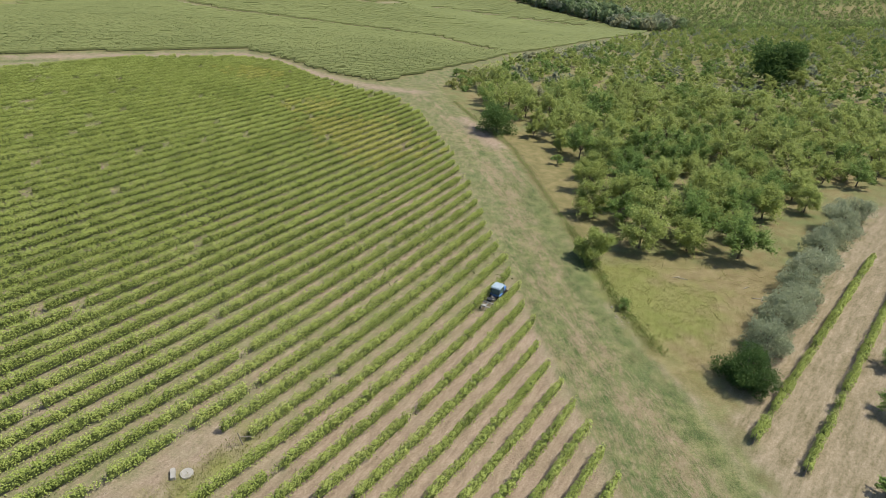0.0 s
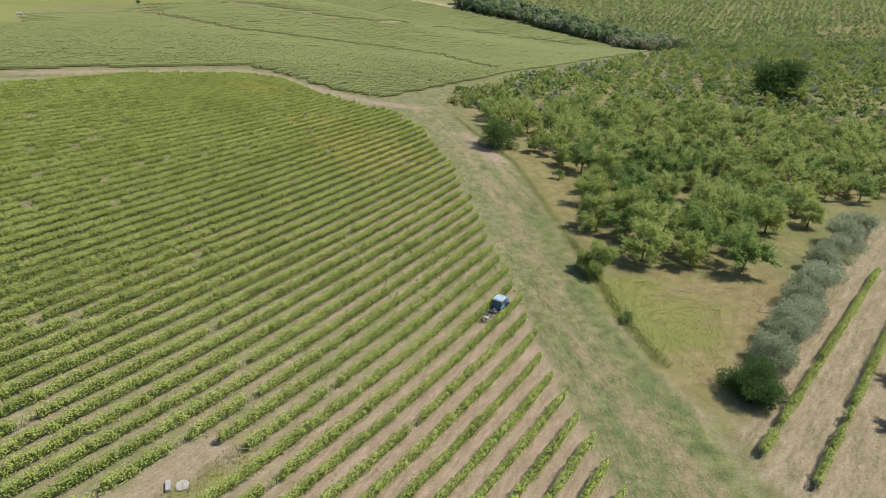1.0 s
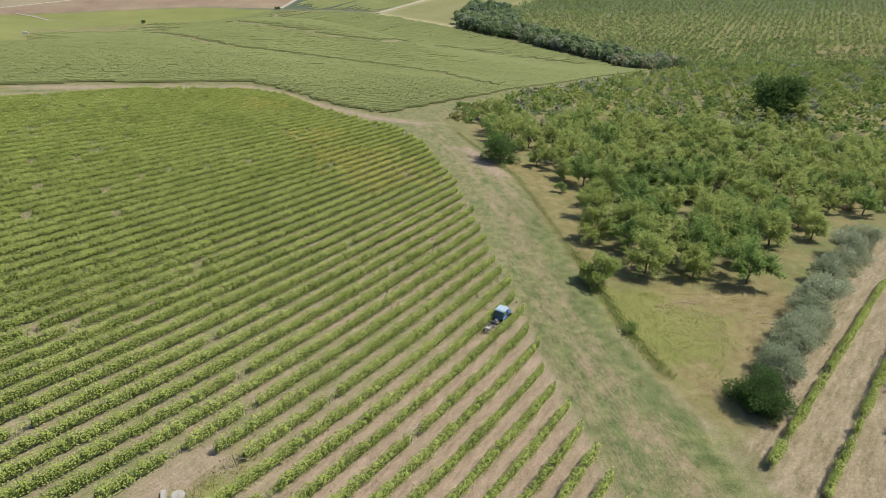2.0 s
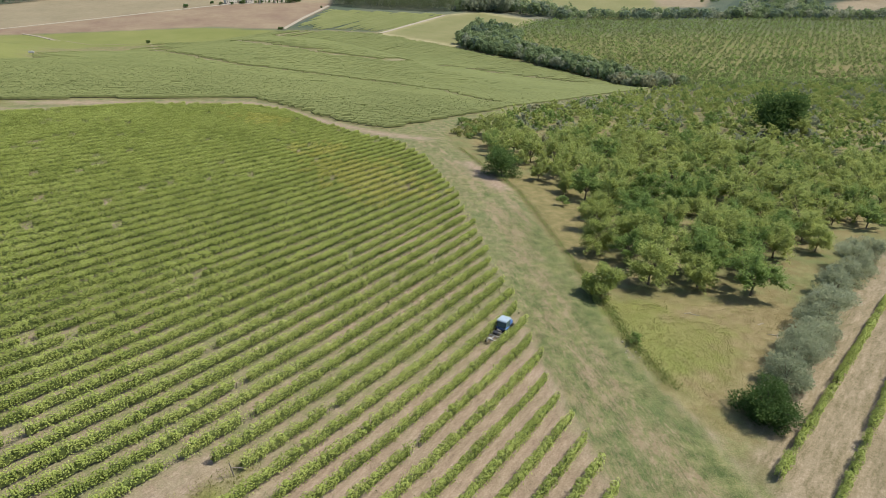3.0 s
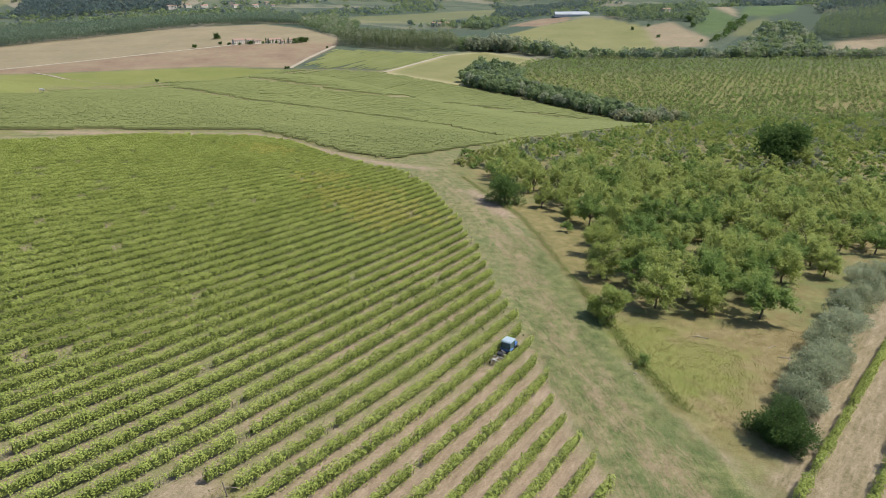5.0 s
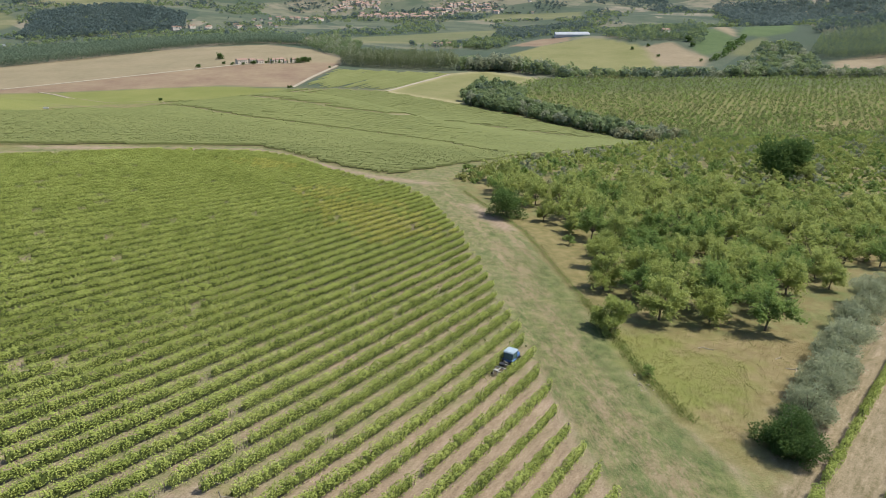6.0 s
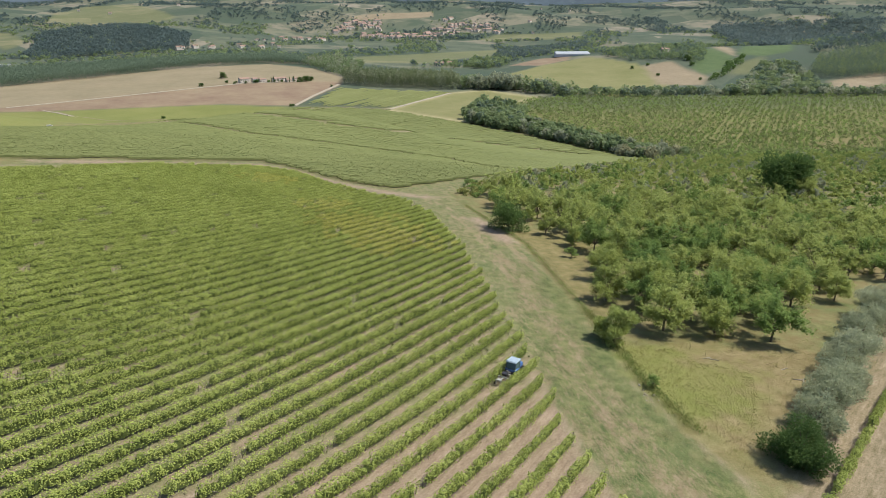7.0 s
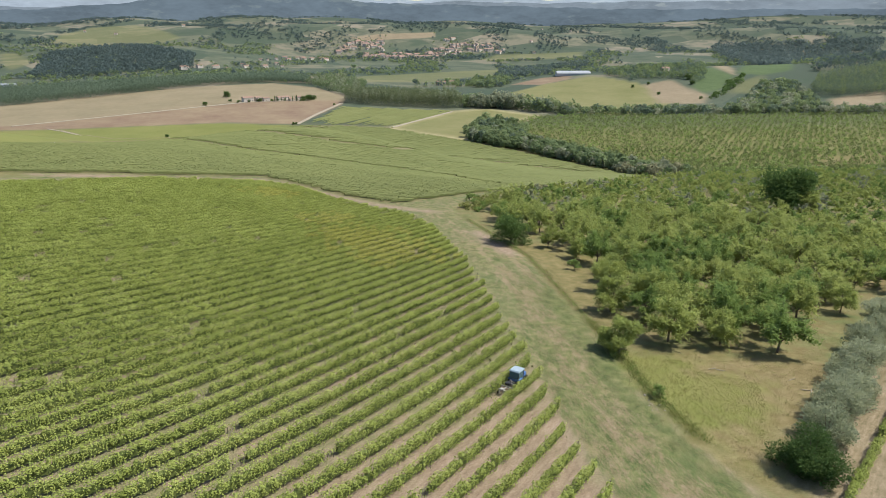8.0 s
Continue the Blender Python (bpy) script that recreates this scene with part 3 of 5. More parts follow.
def vine_row(start, walk_on, stop, label, group, rng, gap=0.022, extra=None, slim=1.0):
    """A trellised row that follows a bearing over the ground from start until stop() holds."""
    row = new("vine_row")
    row.location = (start[0], start[1], lay(*start))
    tagged(row, label, "vine row", group)
    x, y = start
    made = []
    while not stop(x, y):
        a = walk_on(y)
        dx, dy = math.sin(a), math.cos(a)
        cx, cy = x + dx * PIECE / 2, y + dy * PIECE / 2
        weak = bool(made) and rng.random() < gap or any(math.hypot(cx - gx, cy - gy) < r for gx, gy, r in GAPS)
        if not (extra and extra(cx, cy)):
            z0, z1 = lay(cx - dx, cy - dy), lay(cx + dx, cy + dy)
            d = math.hypot(cx, cy)
            kind = rng.choice(NEAR_VINES if d < 85 else MID_VINES if d < 135 else BACK_VINES)
            if any(math.hypot(cx - gx, cy - gy) + rng.uniform(-3, 7) < r for gx, gy, r in PALE_PATCH):
                kind = rng.choice(PALE_VINES)
            kind = rng.choice(WEAK_VINES) if weak else kind
            flip = rng.random() < 0.5
            m = pose(cx, cy, (z0 + z1) / 2, 0, -math.degrees(math.atan2(z1 - z0, 2)), 90 - math.degrees(a))
            if flip:
                m = m @ pose(0, 0, 0, 0, 0, 180)
            s = rng.uniform(0.8, 1.12) * slim
            made.append((kind, Matrix.Translation(-row.location) @ m @ Matrix.Diagonal((1.0, s, rng.uniform(0.86, 1.08) if d < 70 else rng.uniform(0.94, 1.06), 1))))
        x, y = x + dx * PIECE, y + dy * PIECE
    for kind, m in made:
        part("vine", kind, row, at=m)
    for px, py in (start, (x, y)):
        part("post", POST, row, at=pose(px - row.location.x, py - row.location.y, lay(px, py) - row.location.z, rng.uniform(-4, 4), rng.uniform(-4, 4), 0))
    return row


def well_clearing(x, y):
    return inside(np.array([x]), np.array([y]), CLEARING)[0]


CLEARING = [(-35.2, 20.0), (-19.9, 41.0), (-17.3, 41.0), (-17.3, 39.2), (-15.4, 39.2), (-25.7, 25.0), (-29.3, 20.0)]


def build_vineyard():
    rng = random.Random(5)
    ys = np.arange(0, 300, 0.25)
    drift = np.concatenate([[0], np.cumsum(np.tan([bearing(v) for v in ys]) * 0.25)])[:-1]
    for k in range(-2, 66):
        base = -36.45 - 2.955 * (k - 9)
        x, y = base + np.interp(ys, ys, drift), ys
        ok = inside(x, y, VINEYARD) & (np.abs(x) < 12 + 0.80 * (y + 6)) & (y > 20)
        if ok.sum() < 12:
            continue
        first = int(np.argmax(ok))
        run = np.where(~ok[first:])[0]
        last = first + (int(run[0]) if len(run) else len(ys) - first) - 1
        n = int(round(math.hypot(x[last] - x[first], y[last] - y[first]) / PIECE))
        if n < 2:
            continue
        end = y[last] - 0.6
        # start so that whole pieces finish at the row's end
        sx, sy = x[first], y[first]
        vine_row((float(sx), float(sy)), bearing, lambda a, b, e=end: b > e - 1.0, "trellised row of leafy green grapevines on bare soil", "vineyard rows", rng, extra=well_clearing)


build_vineyard()
for ends in (((31.8, 42.0), (69.7, 82.8)), ((35.0, 38.1), (78.0, 85.0))):
    (ax, ay), (bx, by) = ends
    turn = math.atan2(bx - ax, by - ay)
    vine_row((ax, ay), lambda y, a=turn: a, lambda x, y, e=by: y > e, "lone row of green grapevines on dry pale ground", "rows beside the olives", random.Random(int(ax)), gap=0.05, slim=1.15)


# ---- weeds that grow along the feet of the rows ----
WEED_LEAF = leaf_material("dry olive weeds", (0.13, 0.14, 0.07), (0.215, 0.225, 0.115), (0.31, 0.3, 0.175), 0.4, 0.06, 0.0, 0.4)


def build_row_weeds():
    rng = random.Random(77)
    h = Heap()
    for row in [ob for ob in bpy.data.objects if ob.name.startswith("vine_row")]:
        for vine in row.children:
            if not vine.name.startswith("vine"):
                continue
            at = row.location + vine.matrix_basis.translation
            far = math.hypot(at.x, at.y)
            if far > 190 or at.x > 30:
                continue
            ahead = (vine.matrix_basis.to_3x3() @ Vector((1, 0, 0))).normalized()
            aside = Vector((-ahead.y, ahead.x, 0))
            thick = 0.5 + 0.5 * math.sin(at.x * 0.13 + 1.0) * math.sin(at.y * 0.09)
            for _ in range(int((4 if far < 60 else 12) * (0.5 + thick))):
                c = at + ahead * rng.uniform(-1, 1) + aside * rng.gauss(0, 0.62)
                h.leaf((c.x, c.y, c.z + rng.uniform(0.02, 0.34)), rng.uniform(0.12, 0.22) if far < 70 else rng.uniform(0.2, 0.4), rng, 0, 1.2)
    return tagged(new("row_weeds", h.mesh("row_weeds", [WEED_LEAF])), "dry olive weeds along the feet of the vines", "weeds", kind="stuff")


build_row_weeds()


# ---- distant vine parcels ----
def build_far_vines(poly, turn, gap, name, label, near=1.6):
    """Rows as uneven hedges that thin out in detail with distance, with loose shoots on the nearer ones."""
    rng = random.Random(int(gap * 100))
    ca, sa = math.cos(turn), math.sin(turn)
    pts = np.array(poly)
    along, across = pts[:, 0] * sa + pts[:, 1] * ca, pts[:, 0] * ca - pts[:, 1] * sa
    h = Heap()
    for c in np.arange(across.min(), across.max(), gap):
        s, t = [], along.min() + rng.uniform(0, 1)
        while t < along.max():
            s.append(t)
            far = math.hypot(c, t)
            t += near * (0.8 if far < 320 else 1.5 if far < 450 else 3.0 if far < 650 else 6.0)
        s = np.array(s)
        x, y = c * ca + s * sa, -c * sa + s * ca
        ok = inside(x, y, poly) & (np.abs(x) < 20 + 0.76 * y)
        for line in HEADLANDS:
            ok &= off_line(x, y, line) > 3.0
        ok &= np.hypot(x + 364, y - 599) > 7.0
        z = height(x, y)
        prev = None
        for i in np.where(ok)[0]:
            if prev is not None and (i != prev[0] + 1 or rng.random() < 0.006):
                h.f.append(tuple(prev[1] + k for k in (4, 3, 2, 1, 0)))
                prev = None
            if prev is None and rng.random() < 0.45:
                continue
            w, t, j = rng.uniform(0.4, 0.66), rng.uniform(1.05, 1.45), rng.uniform(-0.2, 0.2)
            w *= 1 + max(0.0, math.hypot(x[i], y[i]) - 450) / 900
            if prev is None:
                w, t = w * 0.6, t * 0.6
            k = len(h.v)
            for q, lev in ((-1, 0.3), (-0.95, t * 0.75), (j, t), (0.95, t * 0.75), (1, 0.3)):
                h.v.append((x[i] + q * w * ca, y[i] - q * w * sa, z[i] + lev))
            if prev is None:
                h.f.append((k, k + 1, k + 2, k + 3, k + 4))
            else:
                p = prev[1]
                h.f += [(p + q, p + q + 1, k + q + 1, k + q) for q in range(4)]
            far = math.hypot(x[i], y[i])
            for _ in range(11 if far < 260 else 6 if far < 330 else 2 if far < 450 else 0):
                a = rng.uniform(0, math.pi)
                h.leaf((x[i] + rng.uniform(-0.8, 0.8) * sa + math.cos(a) * 0.6 * ca, y[i] + rng.uniform(-0.8, 0.8) * ca - math.cos(a) * 0.6 * sa, z[i] + rng.uniform(0.3, 0.7) + math.sin(a) * 0.8), 0.42, rng, 0, 1.6, (math.cos(a) * ca, -math.cos(a) * sa, math.sin(a)))
            prev = (i, k)
    h.m = [0] * len(h.f)
    return tagged(new(name, h.mesh(name, [FAR_LEAF])), label, "vineyard", kind="stuff")


build_far_vines(FAR_VINES, radians(40), 2.6, "far_vineyard", "broad slope planted with close green vine rows")
build_far_vines(LOWER_VINES, radians(28), 3.6, "valley_vineyard", "small green vineyard beside a pale farm track", 2.5)


# ---- trees ----
def tree_parts(seed, high, spread, sprays, size, leaf, stem=0.3, low=0.25, limbs=7, puff=1.0):
    """Trunk with limbs, and a crown: feathery twigs set with narrow sprays, or with puff above 1 close clumps."""
    rng = random.Random(seed)
    t, c = Heap(), Heap()
    fork = high * rng.uniform(0.16, 0.24)
    lean = (rng.uniform(-0.2, 0.2), rng.uniform(-0.2, 0.2))
    r = stem * 0.5
    t.rod((0, 0, -0.4), (lean[0], lean[1], fork), r * 1.25, r * 0.85, 7)
    clumps, boughs = [], []
    if puff > 1:
        clumps.append(((0, 0, high * 0.5), spread * 0.62))
    for k in range(limbs):
        a = 6.2832 * k / limbs + rng.uniform(-0.4, 0.4)
        out, up = spread * rng.uniform(0.5, 0.95), high * rng.uniform(low + 0.2 if puff <= 1 else 0.2, 0.86)
        knee = (lean[0] + math.cos(a) * out * 0.45, lean[1] + math.sin(a) * out * 0.45, fork + (up - fork) * 0.55)
        tip = (math.cos(a) * out, math.sin(a) * out, up)
        t.rod((lean[0], lean[1], fork * 0.95), knee, r * 0.6, r * 0.38, 5)
        t.rod(knee, tip, r * 0.38, r * 0.12, 4)
        for q in (0.5, 0.8, 1.0):
            p = [knee[i] + (tip[i] - knee[i]) * q + rng.uniform(-0.5, 0.5) * spread * 0.25 for i in range(3)]
            clumps.append((p, spread * rng.uniform(0.2, 0.36)))
        side = (tip[0] + rng.uniform(-1, 1) * spread * 0.3, tip[1] + rng.uniform(-1, 1) * spread * 0.3, max(high * low, up - high * rng.uniform(0.12, 0.35)))
        t.rod(knee, side, r * 0.25, r * 0.08, 4)
        clumps.append((side, spread * rng.uniform(0.18, 0.3)))
        boughs += [(knee, tip), (knee, side)]
    for _ in range(3):
        p = (rng.uniform(-0.3, 0.3) * spread, rng.uniform(-0.3, 0.3) * spread, high * rng.uniform(0.72, 0.92))
        t.rod((lean[0], lean[1], fork), p, r * 0.5, r * 0.1, 4)
        clumps.append((p, spread * rng.uniform(0.24, 0.36)))
        boughs.append(((p[0] * 0.5, p[1] * 0.5, fork + (p[2] - fork) * 0.5), p))
    if puff <= 1:
        each = 16
        for k in range(max(6, sprays // each)):
            a, b = boughs[k % len(boughs)]
            q = rng.uniform(0.05, 1.0)
            foot = Vector(a).lerp(Vector(b), q)
            way = Vector((foot.x, foot.y, 0)) / spread * rng.uniform(0.5, 1.5) + Vector((rng.gauss(0, 0.45), rng.gauss(0, 0.45), rng.uniform(0.0, 0.95)))
            way.normalize()
            reach = spread * rng.uniform(0.24, 0.46)
            for _ in range(each):
                e = rng.uniform(0.05, 1.0)
                at = foot + way * reach * e + Vector((rng.gauss(0, 1), rng.gauss(0, 1), rng.gauss(-0.15, 0.7))) * reach * 0.2
                at.z = max(at.z, high * low * 0.5)
                c.blade(at, way * 0.7 + Vector((rng.gauss(0, 0.6), rng.gauss(0, 0.6), rng.gauss(-0.05, 0.35))), size * 1.35, size * 0.72, rng)
        return t.mesh("trunk", [BARK]), c.mesh("crown", [leaf])
    total = sum((q[1] * puff) ** 2 for q in clumps)
    for p, rad in ((q, k * puff) for q, k in clumps):
        for _ in range(max(4, int(sprays * rad * rad / total))):
            d = Vector((rng.gauss(0, 1), rng.gauss(0, 1), rng.gauss(0.15, 0.85))).normalized() * rad * rng.uniform(0.6, 1.1)
            d.z *= 0.8
            at = (p[0] + d.x, p[1] + d.y, max(p[2] + d.z, high * low * 0.6))
            if rng.random() < 0.7:
                c.blade(at, d / rad + Vector((rng.gauss(0, 0.4), rng.gauss(0, 0.4), rng.uniform(0.1, 0.9))), size * 1.75, size * 0.62, rng)
            else:
                c.leaf(at, size, rng, 0, 0.5, d / rad, 0.6)
    return t.mesh("trunk", [BARK]), c.mesh("crown", [leaf])


def plant(kind, x, y, name, label, category, group, scale=1.0, turn=0.0, stretch=1.0):
    tree = new(name)
    tree.matrix_basis = pose(x, y, lay(x, y), 0, 0, turn) @ Matrix.Diagonal((scale, scale, scale * stretch, 1))
    tagged(tree, label, category, group)
    part("trunk", kind[0], tree)
    part("crown", kind[1], tree)
    return tree


FRUIT = [tree_parts(100 + k, 7.0, 3.5, 5800, 0.27, (TREE_LEAF, TREE_LEAF, DEEP_LEAF, TREE_LEAF, DEEP_LEAF)[k], low=0.12, limbs=9) for k in range(5)]
FRUIT_MID = [tree_parts(120 + k, 6.6, 3.4, 2300, 0.35, (TREE_LEAF, TREE_LEAF, DEEP_LEAF, TREE_LEAF, TREE_LEAF)[k], low=0.12, limbs=8) for k in range(5)]
FRUIT_FAR = [tree_parts(140 + k, 6.0, 3.4, 400, 0.72, TREE_LEAF, limbs=5) for k in range(4)]
OAK = [tree_parts(160 + k, 7.6, 4.3, 7000, 0.32, DARK_LEAF, 0.5, 0.08, 12, 1.3) for k in range(2)]
OAK.append(tree_parts(166, 17, 9.0, 9000, 0.75, DARK_LEAF, 0.7, 0.05, 14, 1.35))
OLIVE = [tree_parts(170 + k, 4.6, 3.1, 5200, 0.23, OLIVE_LEAF, 0.35, 0.1, 9, 1.3) for k in range(3)]
ROUND = tree_parts(180, 4.6, 2.9, 13000, 0.18, DARK_LEAF, 0.35, 0.04, 12, 1.35)
LOW_TREE = tree_parts(185, 5.6, 2.8, 5200, 0.27, TREE_LEAF, 0.3, 0.05, 9, 1.1)
BARE_TREE = [tree_parts(200 + k, 5.6, 3.0, 900, 0.26, GREY_TWIG, 0.25, 0.15, 12) for k in range(2)]
SHRUB = [tree_parts(190 + k, 2.4, 1.5, 700, 0.24, DEEP_LEAF, 0.12, 0.05, 6) for k in range(2)]

# trees whose places show plainly
# The tree at (127.5, 215.0) is added as a bright lobe of the big oak.
for x, y, kind, s in ((16.5, 147.3, OAK[0], 0.98), (25.0, 145.1, FRUIT[0], 0.7), (29.9, 134.6, FRUIT[1], 0.8), (24.5, 79.9, LOW_TREE, 1.0), (33.1, 84.9, FRUIT[3], 1.12),
                            (40.7, 84.6, FRUIT[0], 0.92), (48.1, 82.6, FRUIT[4], 1.1), (123, 223, OAK[2], 1.0), (127.5, 215.0, FRUIT[0], 1.25), (27.8, 97.8, FRUIT[1], 1.0)):
    plant(kind, x, y, "fruit_tree" if kind not in OAK else "oak_tree", "dark dense broad oak above the orchard scrub" if kind in OAK else "low bushy orchard tree leafed down to the grass" if kind is LOW_TREE else "leafy green orchard tree with spreading crown on dry grass",
          "tree", "orchard trees" if kind not in OAK else "", s, x * 37 % 360)
ORCHARD = [(25.5, 90.0), (50.0, 88.0), (78.0, 108.0), (100.0, 116.0), (330.0, 380.0), (190.0, 500.0), (120.0, 400.0), (84.0, 336.0), (50.0, 278.0), (30.0, 240.0), (15.0, 205.0), (12.0, 185.0), (20.0, 160.0), (32.0, 138.0), (30.0, 110.0)]


def build_orchard():
    """Rows of trees, the nearer ones each a tree of its own, the far slope one growth."""
    rng = random.Random(11)
    a = radians(20)
    fixed = [(16.5, 147.3), (25.0, 145.1), (29.9, 134.6), (24.5, 79.9), (33.1, 84.9), (40.7, 84.6), (48.1, 82.6), (121, 220), (27.8, 97.8)]
    near, rest = [], []
    for i in range(-13, 49):
        for j in range(-2, 76):
            px, py = i * 6.3 + rng.uniform(-1.4, 1.4), j * 6.3 + rng.uniform(-1.4, 1.4)
            x, y = px * math.cos(a) + py * math.sin(a), 60 - px * math.sin(a) + py * math.cos(a)
            if not inside(np.array([x]), np.array([y]), ORCHARD)[0] or abs(x) > 14 + 0.74 * y or any(math.hypot(x - u, y - v) < 5.2 for u, v in fixed):
                continue
            far = math.hypot(x, y)
            if rng.random() < (0.05 if far < 170 else 0.13):
                continue
            (near if far < 205 else rest).append((x, y, far))
    for x, y, far in near:
        kind = rng.choice(FRUIT if far < 140 else FRUIT_MID)
        if far > 105 and rng.random() < 0.045:
            plant(rng.choice(BARE_TREE), x, y, "bare_tree", "grey nearly leafless orchard tree among green ones", "tree", "bare orchard trees", rng.uniform(0.8, 1.1), rng.uniform(0, 360))
            continue
        plant(kind, x, y, "fruit_tree", "leafy green orchard tree with spreading crown on dry grass", "tree", "orchard trees", rng.uniform(0.7, 1.15), rng.uniform(0, 360), rng.uniform(0.9, 1.3))
    verts, faces, tones, count = [], [], [], 0
    shapes = []
    for _, crown in FRUIT_FAR:
        co = np.array([v.co for v in crown.vertices])
        fa = np.array([tuple(p.vertices) for p in crown.polygons])
        shapes.append((co, fa))
    for x, y, far in rest:
        co, fa = rng.choice(shapes)
        t, s = rng.uniform(0, 6.28), rng.uniform(0.62, 0.98)
        c, d = math.cos(t), math.sin(t)
        verts.append(np.stack([x + s * (co[:, 0] * c - co[:, 1] * d), y + s * (co[:, 0] * d + co[:, 1] * c), lay(x, y) + s * rng.uniform(0.85, 1.1) * co[:, 2]], -1))
        faces.append(fa + count)
        tones += [rng.choice((0, 0, 0, 0, 0, 1, 1, 2))] * len(fa)
        count += len(co)
    me = mesh_of("orchard_slope", np.concatenate(verts).tolist(), np.concatenate(faces).tolist(), [TREE_LEAF, DEEP_LEAF, PALE_LEAF], tones)
    tagged(new("orchard_slope", me), "scrubby slope of close-set green orchard trees", "orchard", kind="stuff")


build_orchard()
for k, (x, y) in enumerate(((40.6, 58.2), (44.2, 62.4), (48.2, 66.6), (52.2, 71.6), (56.4, 76.8), (61.0, 82.6), (66.0, 88.6), (71.0, 93.6), (76.5, 99.5))):
    plant(OLIVE[k % 3], x, y, "olive_tree", "soft grey-green olive tree in a close line", "tree", "olive line", (0.95, 0.9, 1.0, 0.92, 1.05)[k % 5], k * 77 % 360)
for x, y, s in ((55.1, 55.1, 0.55), (49.7, 46.6, 0.6)):
    plant(FRUIT[2], x, y, "fruit_tree", "small green fruit tree beside the lone vine rows", "tree", "orchard trees", s, x * 31 % 360)
plant(ROUND, 35.3, 51.6, "evergreen_bush", "dense dark green rounded bush at the field corner", "bush", "", 1.0)
for x, y, s in ((25.6, 66.4, 0.75), (27.1, 124.6, 1.1), (41.5, 36.0, 0.9), (9.5, 218.0, 1.4), (12.0, 221.0, 1.0)):
    plant(SHRUB[int(x) % 2], x, y, "shrub", "small green shrub on dry grass", "bush", "shrubs", s, x * 50 % 360)


# ---- woods, poplars and far orchard ----
def clump(h, x, y, r, high, rng, mat=0, z=None):
    """A small rough crown: an uneven ring of facets under a broken top, low in detail."""
    z = lay(x, y) if z is None else z
    n = 6
    a0 = rng.uniform(0, 6)
    v = []
    for lev, q in ((0.1, 0.7), (0.5, 1.0), (0.82, 0.78)):
        for k in range(n):
            a = a0 + 6.2832 * k / n
            rr = r * q * rng.uniform(0.72, 1.25)
            v.append((x + math.cos(a) * rr, y + math.sin(a) * rr, z + high * (lev + rng.uniform(-0.08, 0.08))))
    v.append((x + rng.uniform(-0.2, 0.2) * r, y + rng.uniform(-0.2, 0.2) * r, z + high * rng.uniform(0.9, 1.0)))
    f = [(b * n + k, b * n + (k + 1) % n, (b + 1) * n + (k + 1) % n, (b + 1) * n + k) for b in (0, 1) for k in range(n)] + [(12 + k, 12 + (k + 1) % n, 18) for k in range(n)]
    h.add(v, f, mat)


KEEP_CLEAR = [(325, 1770, 75), (335, 1690, 70), (300, 1700, 40), (312, 1252, 40)]


def wood(name, label, poly, gap, r, high, mats, seed, leaves=0, vary=(0.55, 1.3), cored=True):
    rng = random.Random(seed)
    h = Heap()
    px, py = [p[0] for p in poly], [p[1] for p in poly]
    spots = []
    y = min(py)
    while y < max(py):
        x = min(px)
        while x < max(px):
            spots.append((x + rng.uniform(-0.45, 0.45) * gap, y + rng.uniform(-0.45, 0.45) * gap))
            x += gap
        y += gap
    spots = np.array(spots)
    spots = spots[inside(spots[:, 0], spots[:, 1], poly)]
    tops = height(spots[:, 0], spots[:, 1])
    for (x, y), z in zip(spots, tops):
        if any(math.hypot(x - a, y - b) < c for a, b, c in KEEP_CLEAR):
            continue
        m = min(len(mats) - 1, int(rng.random() ** 1.6 * len(mats)))
        k = rng.uniform(*vary)
        s, t = r * k * rng.uniform(0.9, 1.15), high * k * rng.uniform(0.85, 1.1)
        if cored:
            clump(h, x, y, s * (0.82 if leaves > 5 else 1), t * 0.94, rng, m, z)
        for _ in range(leaves):
            d = Vector((rng.gauss(0, 1), rng.gauss(0, 1), rng.gauss(0.4, 0.8))).normalized()
            d *= 1.0 if cored else rng.uniform(0.55, 1.0)
            h.leaf((x + d.x * s * 1.05, y + d.y * s * 1.05, max(z + 0.3, z + t * 0.52 + d.z * t * 0.55)), s * (0.34 if cored else 0.5), rng, m, 0.7, d)
    return tagged(new(name, h.mesh(name, mats)), label, "woodland", kind="stuff")


BELT = [(34, 862), (82, 802), (117, 750), (147, 701), (172, 654), (190, 566), (206, 575), (200, 670), (180, 730), (150, 785), (110, 850), (66, 925)]
wood("tree_belt", "dense dark belt of broadleaf trees beside the vineyard", BELT, 7.0, 5.6, 12.0, [WOOD_LEAF, WOOD_LEAF, PALE_LEAF], 1, 110, (0.5, 1.3), False)
wood("belt_end_wood", "dense dark wood where the tree belt widens", [(30, 868), (60, 835), (104, 806), (121, 947), (92, 1000), (58, 1011), (33, 931)], 8.5, 6.6, 14, [WOOD_LEAF, WOOD_LEAF, POPLAR_LEAF], 24, 100, (0.6, 1.25), False)
wood("belt_willows", "pale grey-green bushy willows along the tree belt", [(112, 760), (146, 708), (172, 660), (189, 572), (198, 580), (186, 670), (158, 722), (124, 772)], 6.5, 4.2, 9, [PALE_LEAF, PALE_LEAF, WOOD_LEAF], 28, 90, (0.6, 1.25), False)
wood("grey_trees", "pale grey half-leafless trees at the end of the belt", [(170, 612), (184, 556), (218, 566), (214, 620), (200, 660)], 6.5, 4.6, 9.5, [GREY_TWIG, PALE_LEAF, WOOD_LEAF], 17, 80, (0.55, 1.3), False)
